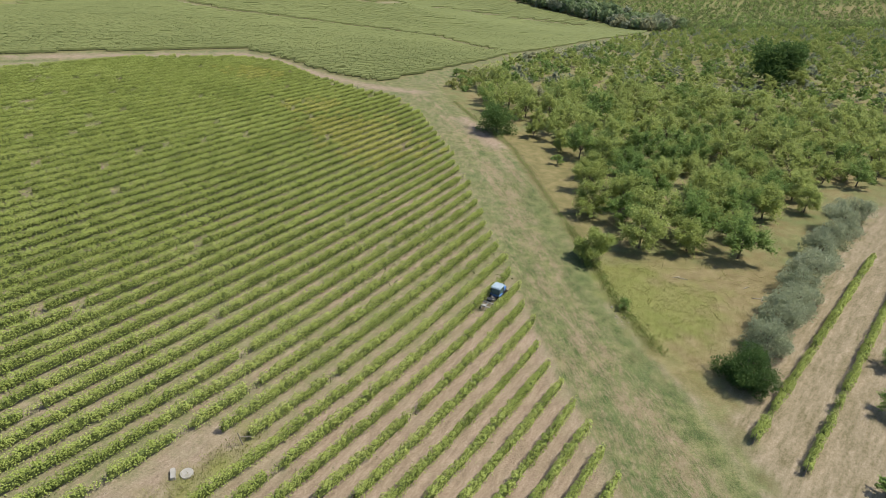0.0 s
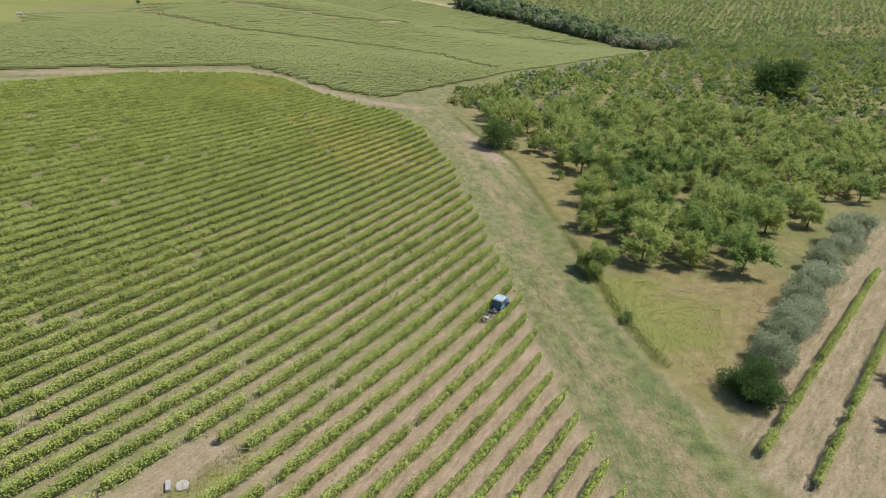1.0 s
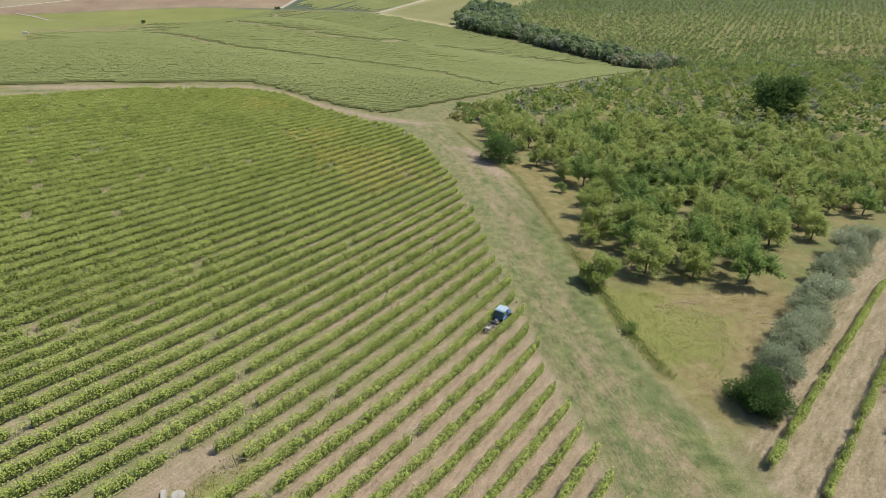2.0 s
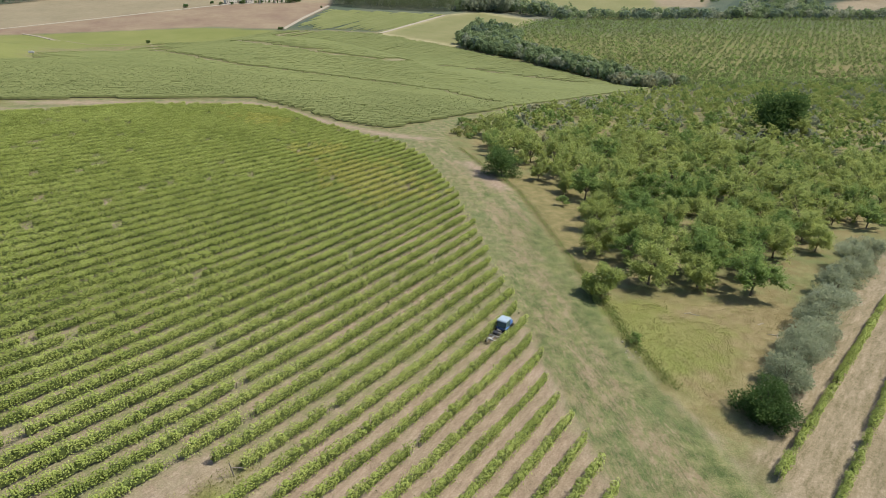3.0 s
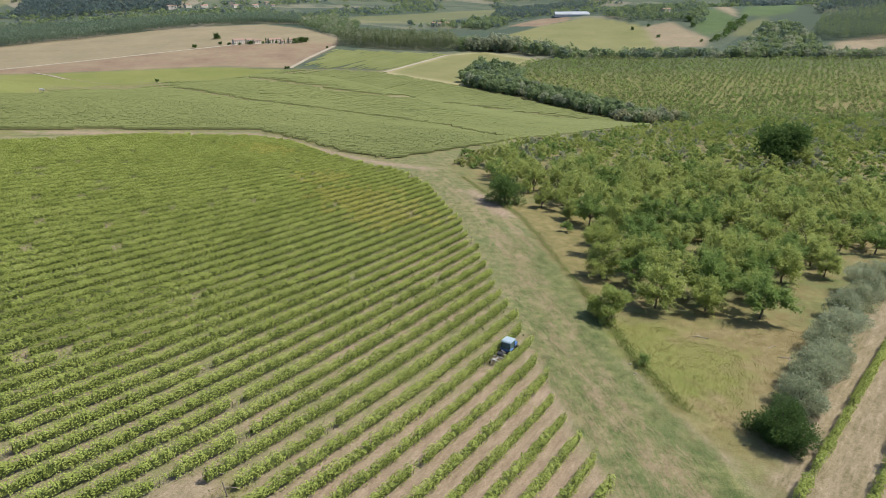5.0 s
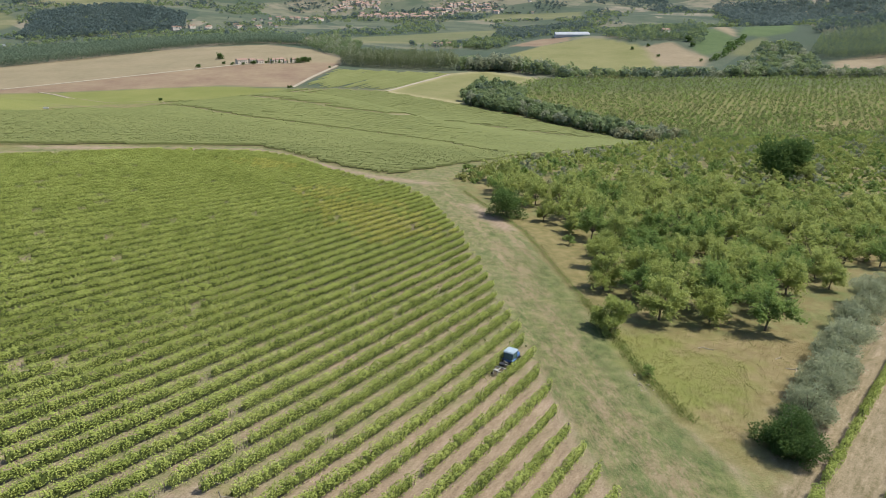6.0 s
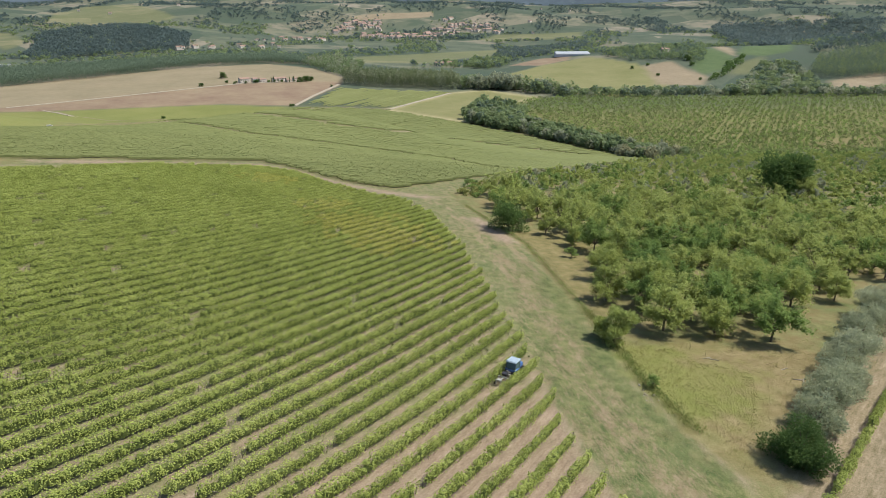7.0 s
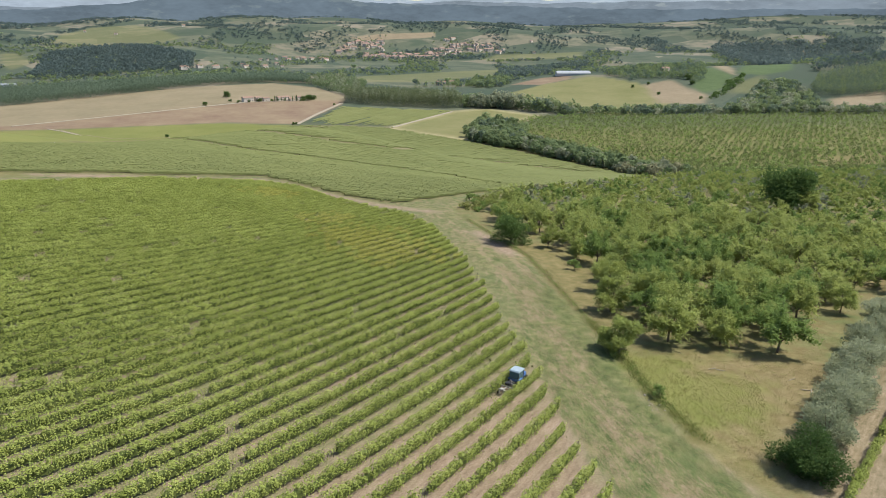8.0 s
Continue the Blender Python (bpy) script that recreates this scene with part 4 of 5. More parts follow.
wood("willow_stand", "pale grey-green willows beside the valley stream", [(62, 1198), (125, 1180), (146, 1220), (90, 1240)], 10, 9, 25, [PALE_LEAF], 18, 90, (0.7, 1.15), False)


def glade(x, y):
    return inside(np.array([x]), np.array([y]), DRY_GLADE)[0]


def build_far_orchard():
    """Young trees in straight rows with strips of dry ground between them."""
    rng = random.Random(2)
    h = Heap()
    a = radians(29)
    ca, sa = math.cos(a), math.sin(a)
    gc, gs = [v.ravel() for v in np.meshgrid(np.arange(-600, 420, 6.8), np.arange(300, 1300, 4.2))]
    gx = gc * ca + gs * sa + np.random.RandomState(1).normal(0, 1.5, len(gc))
    gy = -gc * sa + gs * ca + np.random.RandomState(2).normal(0, 1.3, len(gc))
    ok = inside(gx, gy, FAR_ORCHARD) & (gx < 30 + 0.74 * gy)
    if ok.any():
        for x, y, z in zip(gx[ok], gy[ok], height(gx[ok], gy[ok])):
            if glade(x, y) and rng.random() < 0.45:
                continue
            if rng.random() < 0.14 + 0.3 * noise.noise(Vector((x / 40, y / 70, 5.0))):
                continue
            r = rng.uniform(1.5, 3.4)
            m = 0 if rng.random() < 0.6 else 1
            for _ in range(26 if y < 800 else 17):
                d = Vector((rng.gauss(0, 1), rng.gauss(0, 1), rng.gauss(0.4, 0.8))).normalized() * rng.uniform(0.5, 1.0)
                h.leaf((x + d.x * r, y + d.y * r, max(z + 0.3, z + r * 0.95 + d.z * r * 0.95)), r * 0.5, rng, m, 0.8, d)
    tagged(new("far_orchard", h.mesh("far_orchard", [YOUNG_LEAF, DEEP_LEAF])), "regular plantation of young green fruit trees on dry grass", "orchard", kind="stuff")


build_far_orchard()
wood("poplar_plantation", "long dense plantation of tall poplars behind the ploughed field", [(-820, 1200), (-745, 1268), (-667, 1335), (-546, 1477), (-388, 1552), (-310, 1520), (-330, 1640), (-453, 1760), (-700, 1600), (-980, 1450)], 7.5, 4.8, 18, [POPLAR_LEAF], 3, 26, (0.86, 1.1), False)
wood("poplar_grove", "stand of tall light green poplars on the valley floor", [(-182, 1231), (-86, 1200), (30, 1185), (36, 1240), (20, 1310), (-190, 1310)], 6.5, 4.4, 27, [GROVE_LEAF, GROVE_LEAF, PALE_LEAF], 4, 44, (0.8, 1.1), False)
wood("stream_wood", "mixed trees along the valley stream", [(200, 1112), (348, 1105), (445, 1110), (579, 1092), (760, 1050), (760, 1085), (580, 1130), (440, 1150), (220, 1150)], 9.5, 6.5, 12, [WOOD_LEAF, POPLAR_LEAF, PALE_LEAF], 5, 50, (0.5, 1.3), False)
wood("stream_bend_wood", "tall mixed trees at the bend of the stream", [(32, 1195), (118, 1182), (206, 1112), (245, 1150), (140, 1235), (40, 1260)], 10, 7.5, 19, [WOOD_LEAF, POPLAR_LEAF, PALE_LEAF], 25, 60, (0.6, 1.25), False)
wood("field_corner_wood", "dark trees behind the corner of the ploughed field", [(-320, 1530), (-196, 1322), (-170, 1440), (-180, 1560), (-270, 1740)], 10, 6, 15, [WOOD_LEAF, PALE_LEAF], 6, 30, (0.55, 1.3), False)
wood("knoll_wood", "dark wood that covers a low hill", [(-1090, 1765), (-958, 1785), (-750, 1972), (-830, 2260), (-1120, 2420), (-1320, 2240)], 12, 8.5, 15, [HAZED_LEAF], 7, 30, (0.55, 1.3), False)
wood("valley_wood", "dark woods of the valley floor", [(140, 1800), (190, 2150), (500, 2330), (480, 2169), (345, 2100), (300, 1880)], 13, 8, 14, [HAZED_LEAF, POPLAR_LEAF], 8, 24, (0.6, 1.25), False)
wood("farm_copse", "dark trees round a valley farm", [(60, 1560), (70, 1700), (170, 1760), (165, 1620), (110, 1530)], 12, 7.5, 14, [WOOD_LEAF, POPLAR_LEAF], 26, 34, (0.6, 1.25), False)
wood("hilltop_wood", "trees round a farmhouse on a low rise", [(400, 1600), (424, 1500), (520, 1470), (560, 1420), (630, 1600), (600, 1800), (450, 1800)], 13, 6.5, 11, [WOOD_LEAF, POPLAR_LEAF], 9, 26, (0.55, 1.3), False)
wood("ridge_wood", "plantation of tall slim poplars on a hillside", [(693, 1250), (779, 1375), (960, 1420), (1010, 1390), (817, 1200), (718, 1215)], 6.5, 3.6, 21, [POPLAR_LEAF, WOOD_LEAF], 10, 34, (0.85, 1.1), False)
wood("upper_ridge_wood", "dark wood above the hillside poplars", [(798, 1450), (1150, 1960), (1500, 2300), (1450, 1900), (1010, 1400)], 13, 8, 15, [HAZED_LEAF, POPLAR_LEAF], 27, 22, (0.6, 1.2), False)
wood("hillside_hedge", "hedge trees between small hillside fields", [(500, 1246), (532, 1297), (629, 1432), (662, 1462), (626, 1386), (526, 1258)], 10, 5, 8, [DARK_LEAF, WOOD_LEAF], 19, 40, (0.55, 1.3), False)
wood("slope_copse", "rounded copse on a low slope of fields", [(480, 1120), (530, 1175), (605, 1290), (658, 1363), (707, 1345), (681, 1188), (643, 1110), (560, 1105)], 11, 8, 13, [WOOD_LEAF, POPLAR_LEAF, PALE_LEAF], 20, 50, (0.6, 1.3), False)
wood("far_ridge_wood", "dark wooded ridge across the valley", [(970, 2290), (1010, 1720), (1800, 2750), (1145, 2880)], 19, 12, 19, [HAZED_LEAF], 12, 22, (0.55, 1.3), False)


VILLAGE = ((-454, 2944, -371, 3084, 33), (-371, 3084, -263, 3022, 24), (-330, 2840, -20, 2800, 69), (-60, 2910, 60, 2880, 27), (20, 3110, 160, 3010, 30), (160, 2990, 260, 2960, 15), (-620, 2380, -420, 2590, 12), (-760, 1990, -490, 2200, 10))


def scatter_trees(name, label, count, seed, area, keep, size, mats):
    """Hedges and copses strewn over the valley where the ground pattern is dense."""
    rng = random.Random(seed)
    h = Heap()
    spots = []
    for _ in range(count * 40):
        y = rng.uniform(area[0], area[1])
        x = rng.uniform(-0.74, 0.74) * y
        if noise.noise(Vector((x / 170, y / 420, seed))) + 0.35 * noise.noise(Vector((x / 47, y / 110, 3.0))) >= keep:
            spots.append((x, y))
        if len(spots) >= count * 1.2:
            break
    spots = np.array(spots)
    free = np.ones(len(spots), bool)
    for p in (BROWN, RISE, BARE_RISE, STUBBLE, BROWN_FIELD, LUSH_FIELD, HILL_MEADOW, TILLED_SLOPE, UPPER_TAN, SIDE_FIELD, VALLEY_MEADOW, PALE_FIELD, TAN_HILL, VILLA_SLOPE, SIDE_MEADOW):
        free &= ~inside(spots[:, 0], spots[:, 1], p)
    for a, b, c in KEEP_CLEAR:
        free &= np.hypot(spots[:, 0] - a, spots[:, 1] - b) > c
    for ax, ay, bx, by, _ in VILLAGE:
        free &= off_line(spots[:, 0], spots[:, 1] + 30, [(ax, ay), (bx, by)]) > 42
    spots = spots[free]
    for (x, y), z in zip(spots, height(spots[:, 0], spots[:, 1])):
        r = size * rng.uniform(0.6, 1.3)
        m, tall = rng.randrange(len(mats)), r * rng.uniform(1.1, 1.9)
        for _ in range(15):
            d = Vector((rng.gauss(0, 1), rng.gauss(0, 1), rng.gauss(0.3, 0.8))).normalized() * rng.uniform(0.5, 1.0)
            h.leaf((x + d.x * r, y + d.y * r, max(z, z + tall * (0.5 + 0.5 * d.z))), r * 0.62, rng, m, 0.7, d)
    return tagged(new(name, h.mesh(name, mats)), label, "woodland", kind="stuff")


scatter_trees("valley_hedges", "hedges and copses on the valley floor", 5600, 21, (1560, 2900), 0.0, 7.0, [HAZED_LEAF, WOOD_LEAF, WOOD_LEAF])
scatter_trees("hill_woods", "woods and hedges on the hills beyond the valley", 7500, 22, (2700, 4700), 0.05, 7.5, [HAZED_LEAF])


# ---- buildings of the valley ----
PLASTER = plain_material("pale plaster", (0.44, 0.39, 0.33), (0.56, 0.51, 0.45), 0.6, 0.9)
ROOF_TILE = plain_material("terracotta roof", (0.2, 0.13, 0.1), (0.29, 0.2, 0.16), 1.5, 0.9)
GLAZING = plain_material("dark window glass", (0.03, 0.035, 0.04), (0.06, 0.065, 0.07), 1.0, 0.2)
WHITE_SHEET = plain_material("white plastic sheeting", (0.25, 0.27, 0.295), (0.33, 0.35, 0.37), 0.05, 0.5)


def house_meshes(w, d, h):
    wall = Heap()
    wall.box((0, 0, h / 2 - 1), (w, d, h + 2))
    ridge, over = d * 0.24, 0.5
    wall.add([(-w / 2, -d / 2, h), (-w / 2, d / 2, h), (-w / 2, 0, h + ridge * 0.96), (w / 2, -d / 2, h), (w / 2, d / 2, h), (w / 2, 0, h + ridge * 0.96)], [(0, 1, 2), (3, 5, 4)])
    roof = Heap()
    a, b = w / 2 + over, d / 2 + over
    low = h - 0.15
    roof.add([(-a, -b, low), (a, -b, low), (a, 0, h + ridge), (-a, 0, h + ridge), (a, b, low), (-a, b, low), (-a, -b, low + 0.3), (a, -b, low + 0.3), (a, 0, h + ridge + 0.3), (-a, 0, h + ridge + 0.3), (a, b, low + 0.3), (-a, b, low + 0.3)],
             [(6, 7, 8, 9), (9, 8, 10, 11), (0, 1, 7, 6), (4, 5, 11, 10), (3, 2, 1, 0), (5, 4, 2, 3)])
    pane = Heap()
    pane.box((0, 0, 0), (1.1, 0.12, 1.5))
    return wall.mesh("wall", [PLASTER]), roof.mesh("roof", [ROOF_TILE]), pane.mesh("window", [GLAZING]), w, d, h


HOUSES = [house_meshes(*s) for s in ((15, 10, 6.5), (22, 11, 7.5), (11, 9, 6), (30, 11, 6))]


def house(k, x, y, turn, label, group, windows=False, s=1.0):
    wall, roof, pane, w, d, h = HOUSES[k]
    ob = new("house")
    ob.matrix_basis = pose(x, y, lay(x, y), 0, 0, turn) @ Matrix.Diagonal((s, s, s, 1))
    tagged(ob, label, "house", group)
    part("wall", wall, ob)
    part("roof", roof, ob)
    if windows:
        for lev in (1.8, 4.9):
            for q in range(int(w // 4)):
                part("window", pane, ob, at=pose(-w / 2 + 2.5 + q * 4, -d / 2 - 0.02, lev))
    return ob


for k, x, y, turn, s in ((1, -366, 1232, 42, 0.9), (2, -350, 1243, 48, 0.95), (0, -334, 1240, 40, 0.8), (3, -306, 1256, 44, 0.85), (2, -288, 1246, 38, 0.75), (0, -276, 1262, 46, 0.8)):
    house(k, x, y, turn, "old plastered farmhouse with a terracotta roof among cypresses", "hilltop farm", True, s)
village_rng = random.Random(31)
for ax, ay, bx, by, count in VILLAGE:
    for k in range(count):
        q = (k + village_rng.uniform(-0.3, 0.3)) / count
        house(village_rng.randrange(3), ax + (bx - ax) * q + village_rng.uniform(-14, 14), ay + (by - ay) * q + village_rng.uniform(-80, 80), village_rng.uniform(20, 65), "plastered village house with a low terracotta roof", "village houses", s=village_rng.uniform(0.8, 1.35))
village_trees = Heap()
for ax, ay, bx, by, count in VILLAGE:
    for k in range(count * 3):
        q = village_rng.uniform(-0.1, 1.1)
        x, y = ax + (bx - ax) * q + village_rng.gauss(0, 35), ay + (by - ay) * q + village_rng.gauss(0, 75)
        r, z = village_rng.uniform(3.5, 8), lay(x, y)
        for _ in range(16):
            d = Vector((village_rng.gauss(0, 1), village_rng.gauss(0, 1), village_rng.gauss(0.3, 0.8))).normalized() * village_rng.uniform(0.5, 1.0)
            village_trees.leaf((x + d.x * r, y + d.y * r, z + r * (0.9 + 0.8 * d.z)), r * 0.6, village_rng, k % 2, 0.7, d)
tagged(new("village_trees", village_trees.mesh("village_trees", [HAZED_LEAF, WOOD_LEAF])), "garden trees and hedges among the village houses", "woodland", kind="stuff")
for x, y in ((-1728, 3281), (-1492, 3097), (-1254, 3296), (-933, 3588), (-634, 3960), (589, 4045), (719, 3835), (406, 3117), (390, 2886), (525, 1580), (-5, 1612), (22, 1640)):
    house(village_rng.randrange(3), x, y, village_rng.uniform(15, 60), "lone plastered house with a terracotta roof", "scattered houses", s=1.0)


def shed(name, label, x, y, turn, w, d, h, mat):
    ob = new(name)
    ob.matrix_basis = pose(x, y, lay(x, y), 0, 0, turn)
    tagged(ob, label, "shed")
    body = Heap()
    body.box((0, 0, h / 2 - 1), (w, d, h + 2))
    part("wall", body.mesh("wall", [mat]), ob)
    vault = Heap()
    n, a = 8, w / 2 + 0.3
    ring = [(math.cos(math.pi * k / n) * d / 2, h + math.sin(math.pi * k / n) * d * 0.18) for k in range(n + 1)]
    v = [(-a, p, z) for p, z in ring] + [(a, p, z) for p, z in ring]
    vault.add(v, [(k, k + 1, n + 2 + k, n + 1 + k) for k in range(n)] + [tuple(range(n + 1)), tuple(range(2 * n + 1, n, -1))])
    part("roof", vault.mesh("roof", [mat]), ob)
    return ob


for k in range(4):
    shed("greenhouse", "long white plastic-covered greenhouse tunnel", 338 + k * 4, 1730 + k * 24, 1 + k, 88, 22, 4.6, WHITE_SHEET)
shed("warehouse", "white industrial building beside the poplars", -1032, 1572, 10, 30, 16, 6, WHITE_SHEET)

# cypresses and garden trees of the farm
CYPRESS = Heap()
cypress_rng = random.Random(41)
CYPRESS_TRUNK = Heap()
CYPRESS_TRUNK.rod((0, 0, -0.5), (0, 0, 9), 0.2, 0.05, 6)
for _ in range(160):
    z = cypress_rng.uniform(0.6, 11)
    r = 1.15 * math.sin(min(1, z / 4) * 1.57) * (1 - max(0, z - 3) / 9) + 0.12
    a = cypress_rng.uniform(0, 6.28)
    CYPRESS.leaf((math.cos(a) * r, math.sin(a) * r, z), 1.0, cypress_rng, 0, 0.2)
CYPRESS = (CYPRESS_TRUNK.mesh("trunk", [BARK]), CYPRESS.mesh("crown", [DARK_LEAF]))
for k in range(9):
    plant(CYPRESS, -318 + k * 7.0 + cypress_rng.uniform(-1, 1), 1236 + k * 1.1 + cypress_rng.uniform(-3, 3), "cypress", "slim dark cypress beside the farmhouse", "tree", "farm cypresses", cypress_rng.uniform(0.7, 1.05))
for x, y, s, kind in ((-346, 1228, 0.7, OAK[1]), (-322, 1236, 0.6, OAK[0]), (-312, 1244, 0.5, OAK[1]), (-300, 1246, 0.6, OAK[0]), (-380, 1226, 0.45, OAK[1]), (-360, 1220, 0.6, OAK[0]), (-342, 1228, 0.9, OAK[1]), (-266, 1252, 1.2, OAK[0]), (-256, 1258, 1.3, OAK[1]), (-249, 1268, 1.1, OAK[0]), (-260, 1272, 1.2, OAK[1]), (-396, 1222, 0.7, OAK[1]), (-380, 1216, 0.5, OAK[0]), (-421, 1284, 1.5, OAK[0]), (-429, 1182, 0.9, OAK[1]),
                      (-229, 996, 0.5, OAK[0]), (-226, 998, 0.45, OAK[1]), (-199, 1202, 0.5, OAK[0]), (-378, 884, 0.55, OAK[1]), (537, 1455, 1.7, OAK[0]), (445, 1434, 0.8, OAK[1]), (407, 1417, 0.8, OAK[0]), (433, 1324, 0.8, OAK[1]), (496, 1265, 0.7, OAK[0]), (528, 1403, 1.2, OAK[1])):
    plant(kind, x, y, "field_tree", "single dark round tree among the fields", "tree", "field trees", s, x * 13 % 360)

# ---- river reach ----
WATER = Nodes("river water")
WATER.bump(WATER.noise(0.2, 3), 0.1, 0.2)
WATER = WATER.done((0.2, 0.23, 0.24), 0.12, 0, 0.5)
reach = [(-1200, 1752), (-1088, 1770), (-955, 1805), (-851, 1850), (-755, 1975)]
rv = []
for x, y in reach:
    rv += [(x + 4, y - 9, lay(x, y) + 0.8), (x - 4, y + 9, lay(x, y) + 0.8)]
tagged(new("river", mesh_of("river", rv, [(2 * k, 2 * k + 2, 2 * k + 3, 2 * k + 1) for k in range(4)], [WATER])), "pale reach of a river below a wooded hill", "river", kind="structure")


# ---- the tractor ----
BLUE = plain_material("blue paint", (0.05, 0.12, 0.3), (0.075, 0.165, 0.38), 2.0, 0.35)
ROOF_GREY = plain_material("pale blue-grey roof", (0.2, 0.26, 0.31), (0.27, 0.33, 0.38), 2.0, 0.45)
RUBBER = plain_material("rubber", (0.015, 0.015, 0.015), (0.03, 0.03, 0.028), 8.0, 0.9)
STEEL = plain_material("worn grey steel", (0.22, 0.22, 0.21), (0.46, 0.45, 0.43), 6.0, 0.5, 0.3)
BLACK = plain_material("black frame paint", (0.018, 0.018, 0.02), (0.035, 0.035, 0.04), 5.0, 0.5)
WHITE = plain_material("off-white paint", (0.32, 0.32, 0.3), (0.44, 0.44, 0.42), 4.0, 0.5)
GLASS = Nodes("tinted cab glass")
GLASS.put(GLASS.b.inputs["Transmission Weight"], 0.5)
GLASS.put(GLASS.b.inputs["IOR"], 1.2)
GLASS = GLASS.done((0.16, 0.24, 0.25), 0.06, 0, 0.5)


def bevelled(name, boxes, mat, width=0.03):
    """Boxes (centre, size, taper of the top) with rounded edges, as one mesh."""
    bm = bmesh.new()
    for c, s, taper in boxes:
        made = bmesh.ops.create_cube(bm, size=1.0)["verts"]
        for v in made:
            k = taper if v.co.z > 0 else 1.0
            v.co = Vector((c[0] + v.co.x * s[0] * k, c[1] + v.co.y * s[1] * k, c[2] + v.co.z * s[2]))
    bmesh.ops.bevel(bm, geom=bm.edges[:], offset=width, segments=2, affect="EDGES", clamp_overlap=True)
    me = bpy.data.meshes.new(name)
    bm.to_mesh(me)
    bm.free()
    me.materials.append(mat)
    return me


def wheel_meshes(r, w):
    tyre, rim = Heap(), Heap()
    n = 20
    prof = ((0.55, -w / 2), (0.92, -w / 2), (1.0, -w / 2 + 0.05), (1.0, w / 2 - 0.05), (0.92, w / 2), (0.55, w / 2))
    v = [(math.cos(6.2832 * k / n) * r * q, y, math.sin(6.2832 * k / n) * r * q) for k in range(n) for q, y in prof]
    tyre.add(v, [(6 * k + j, 6 * k + j + 1, 6 * ((k + 1) % n) + j + 1, 6 * ((k + 1) % n) + j) for k in range(n) for j in range(5)])
    for k in range(n):
        a = 6.2832 * (k + 0.5) / n
        tyre.box((math.cos(a) * r * 1.01, 0, math.sin(a) * r * 1.01), (0.05, w * 0.9, 0.05))
    v = [(math.cos(6.2832 * k / n) * r * q, y, math.sin(6.2832 * k / n) * r * q) for k in range(n) for q, y in ((0.56, -w / 2 + 0.04), (0.5, -w / 2 + 0.1), (0.5, w / 2 - 0.1), (0.56, w / 2 - 0.04))]
    rim.add(v, [(4 * k + j, 4 * k + j + 1, 4 * ((k + 1) % n) + j + 1, 4 * ((k + 1) % n) + j) for k in range(n) for j in range(3)] + [tuple(4 * k + 1 for k in range(n)), tuple(4 * k + 2 for k in reversed(range(n)))])
    return tyre.mesh("tyre", [RUBBER]), rim.mesh("rim", [WHITE])


def build_tractor(x, y, turn):
    """A narrow vineyard tractor with a cab, facing along its x axis."""
    t = new("tractor")
    pitch = math.degrees(math.atan2(lay(x + math.sin(turn) * 2, y + math.cos(turn) * 2) - lay(x, y), 2))
    t.matrix_basis = pose(x, y, lay(x, y), 0, -pitch, 90 - math.degrees(turn)) @ Matrix.Diagonal((1.14, 1.12, 0.88, 1))
    tagged(t, "narrow blue vineyard tractor with a pale-roofed cab between vine rows", "tractor")
    part("bonnet", bevelled("bonnet", [((1.05, 0, 0.98), (1.35, 0.66, 0.56), 0.86)], BLUE, 0.06), t)
    part("chassis", bevelled("chassis", [((0.45, 0, 0.55), (2.6, 0.42, 0.34), 1.0)], BLACK), t)
    part("grille", bevelled("grille", [((1.74, 0, 0.93), (0.05, 0.5, 0.4), 1.0)], BLACK, 0.01), t)
    for s in (-1, 1):
        part("headlight", bevelled("headlight", [((1.75, s * 0.2, 1.1), (0.05, 0.14, 0.1), 1.0)], WHITE, 0.01), t)
        part("mudguard", bevelled("mudguard", [((-0.55, s * 0.52, 1.12), (0.95, 0.3, 0.12), 0.8)], BLUE, 0.04), t)
    frame = Heap()
    for cx in (-0.95, 0.32):
        for s in (-1, 1):
            frame.rod((cx, s * 0.52, 0.95), (cx * 0.92, s * 0.5, 2.2), 0.04, 0.04, 6)
    part("cab_frame", frame.mesh("cab_frame", [BLACK]), t)
    part("cab_floor", bevelled("cab_floor", [((-0.3, 0, 0.92), (1.3, 1.08, 0.14), 1.0)], BLUE), t)
    part("roof", bevelled("roof", [((-0.32, 0, 2.28), (1.55, 1.24, 0.2), 0.9)], ROOF_GREY, 0.06), t, "pale blue-grey cab roof")
    for s in (-1, 1):
        part("side_window", bevelled("side_window", [((-0.31, s * 0.51, 1.58), (1.2, 0.012, 1.18), 1.0)], GLASS, 0.002), t)
    part("windscreen", bevelled("windscreen", [((0.31, 0, 1.58), (0.012, 0.98, 1.18), 1.0)], GLASS, 0.002), t)
    part("rear_window", bevelled("rear_window", [((-0.93, 0, 1.7), (0.012, 0.98, 0.95), 1.0)], GLASS, 0.002), t)
    part("seat", bevelled("seat", [((-0.55, 0, 1.15), (0.45, 0.45, 0.14), 1.0), ((-0.75, 0, 1.42), (0.12, 0.43, 0.5), 1.0)], BLACK, 0.04), t)
    pipe = Heap()
    pipe.rod((0.75, 0.28, 1.2), (0.75, 0.28, 1.95), 0.035, 0.03, 8)
    part("exhaust", pipe.mesh("exhaust", [STEEL]), t)
    for cx, r, w, track in ((-0.55, 0.56, 0.34, 0.5), (1.25, 0.4, 0.26, 0.46)):
        tyre, rim = wheel_meshes(r, w)
        for s in (-1, 1):
            ob = part("wheel", tyre, t, at=pose(cx, s * track, r))
            part("rim", rim, ob)
    return t


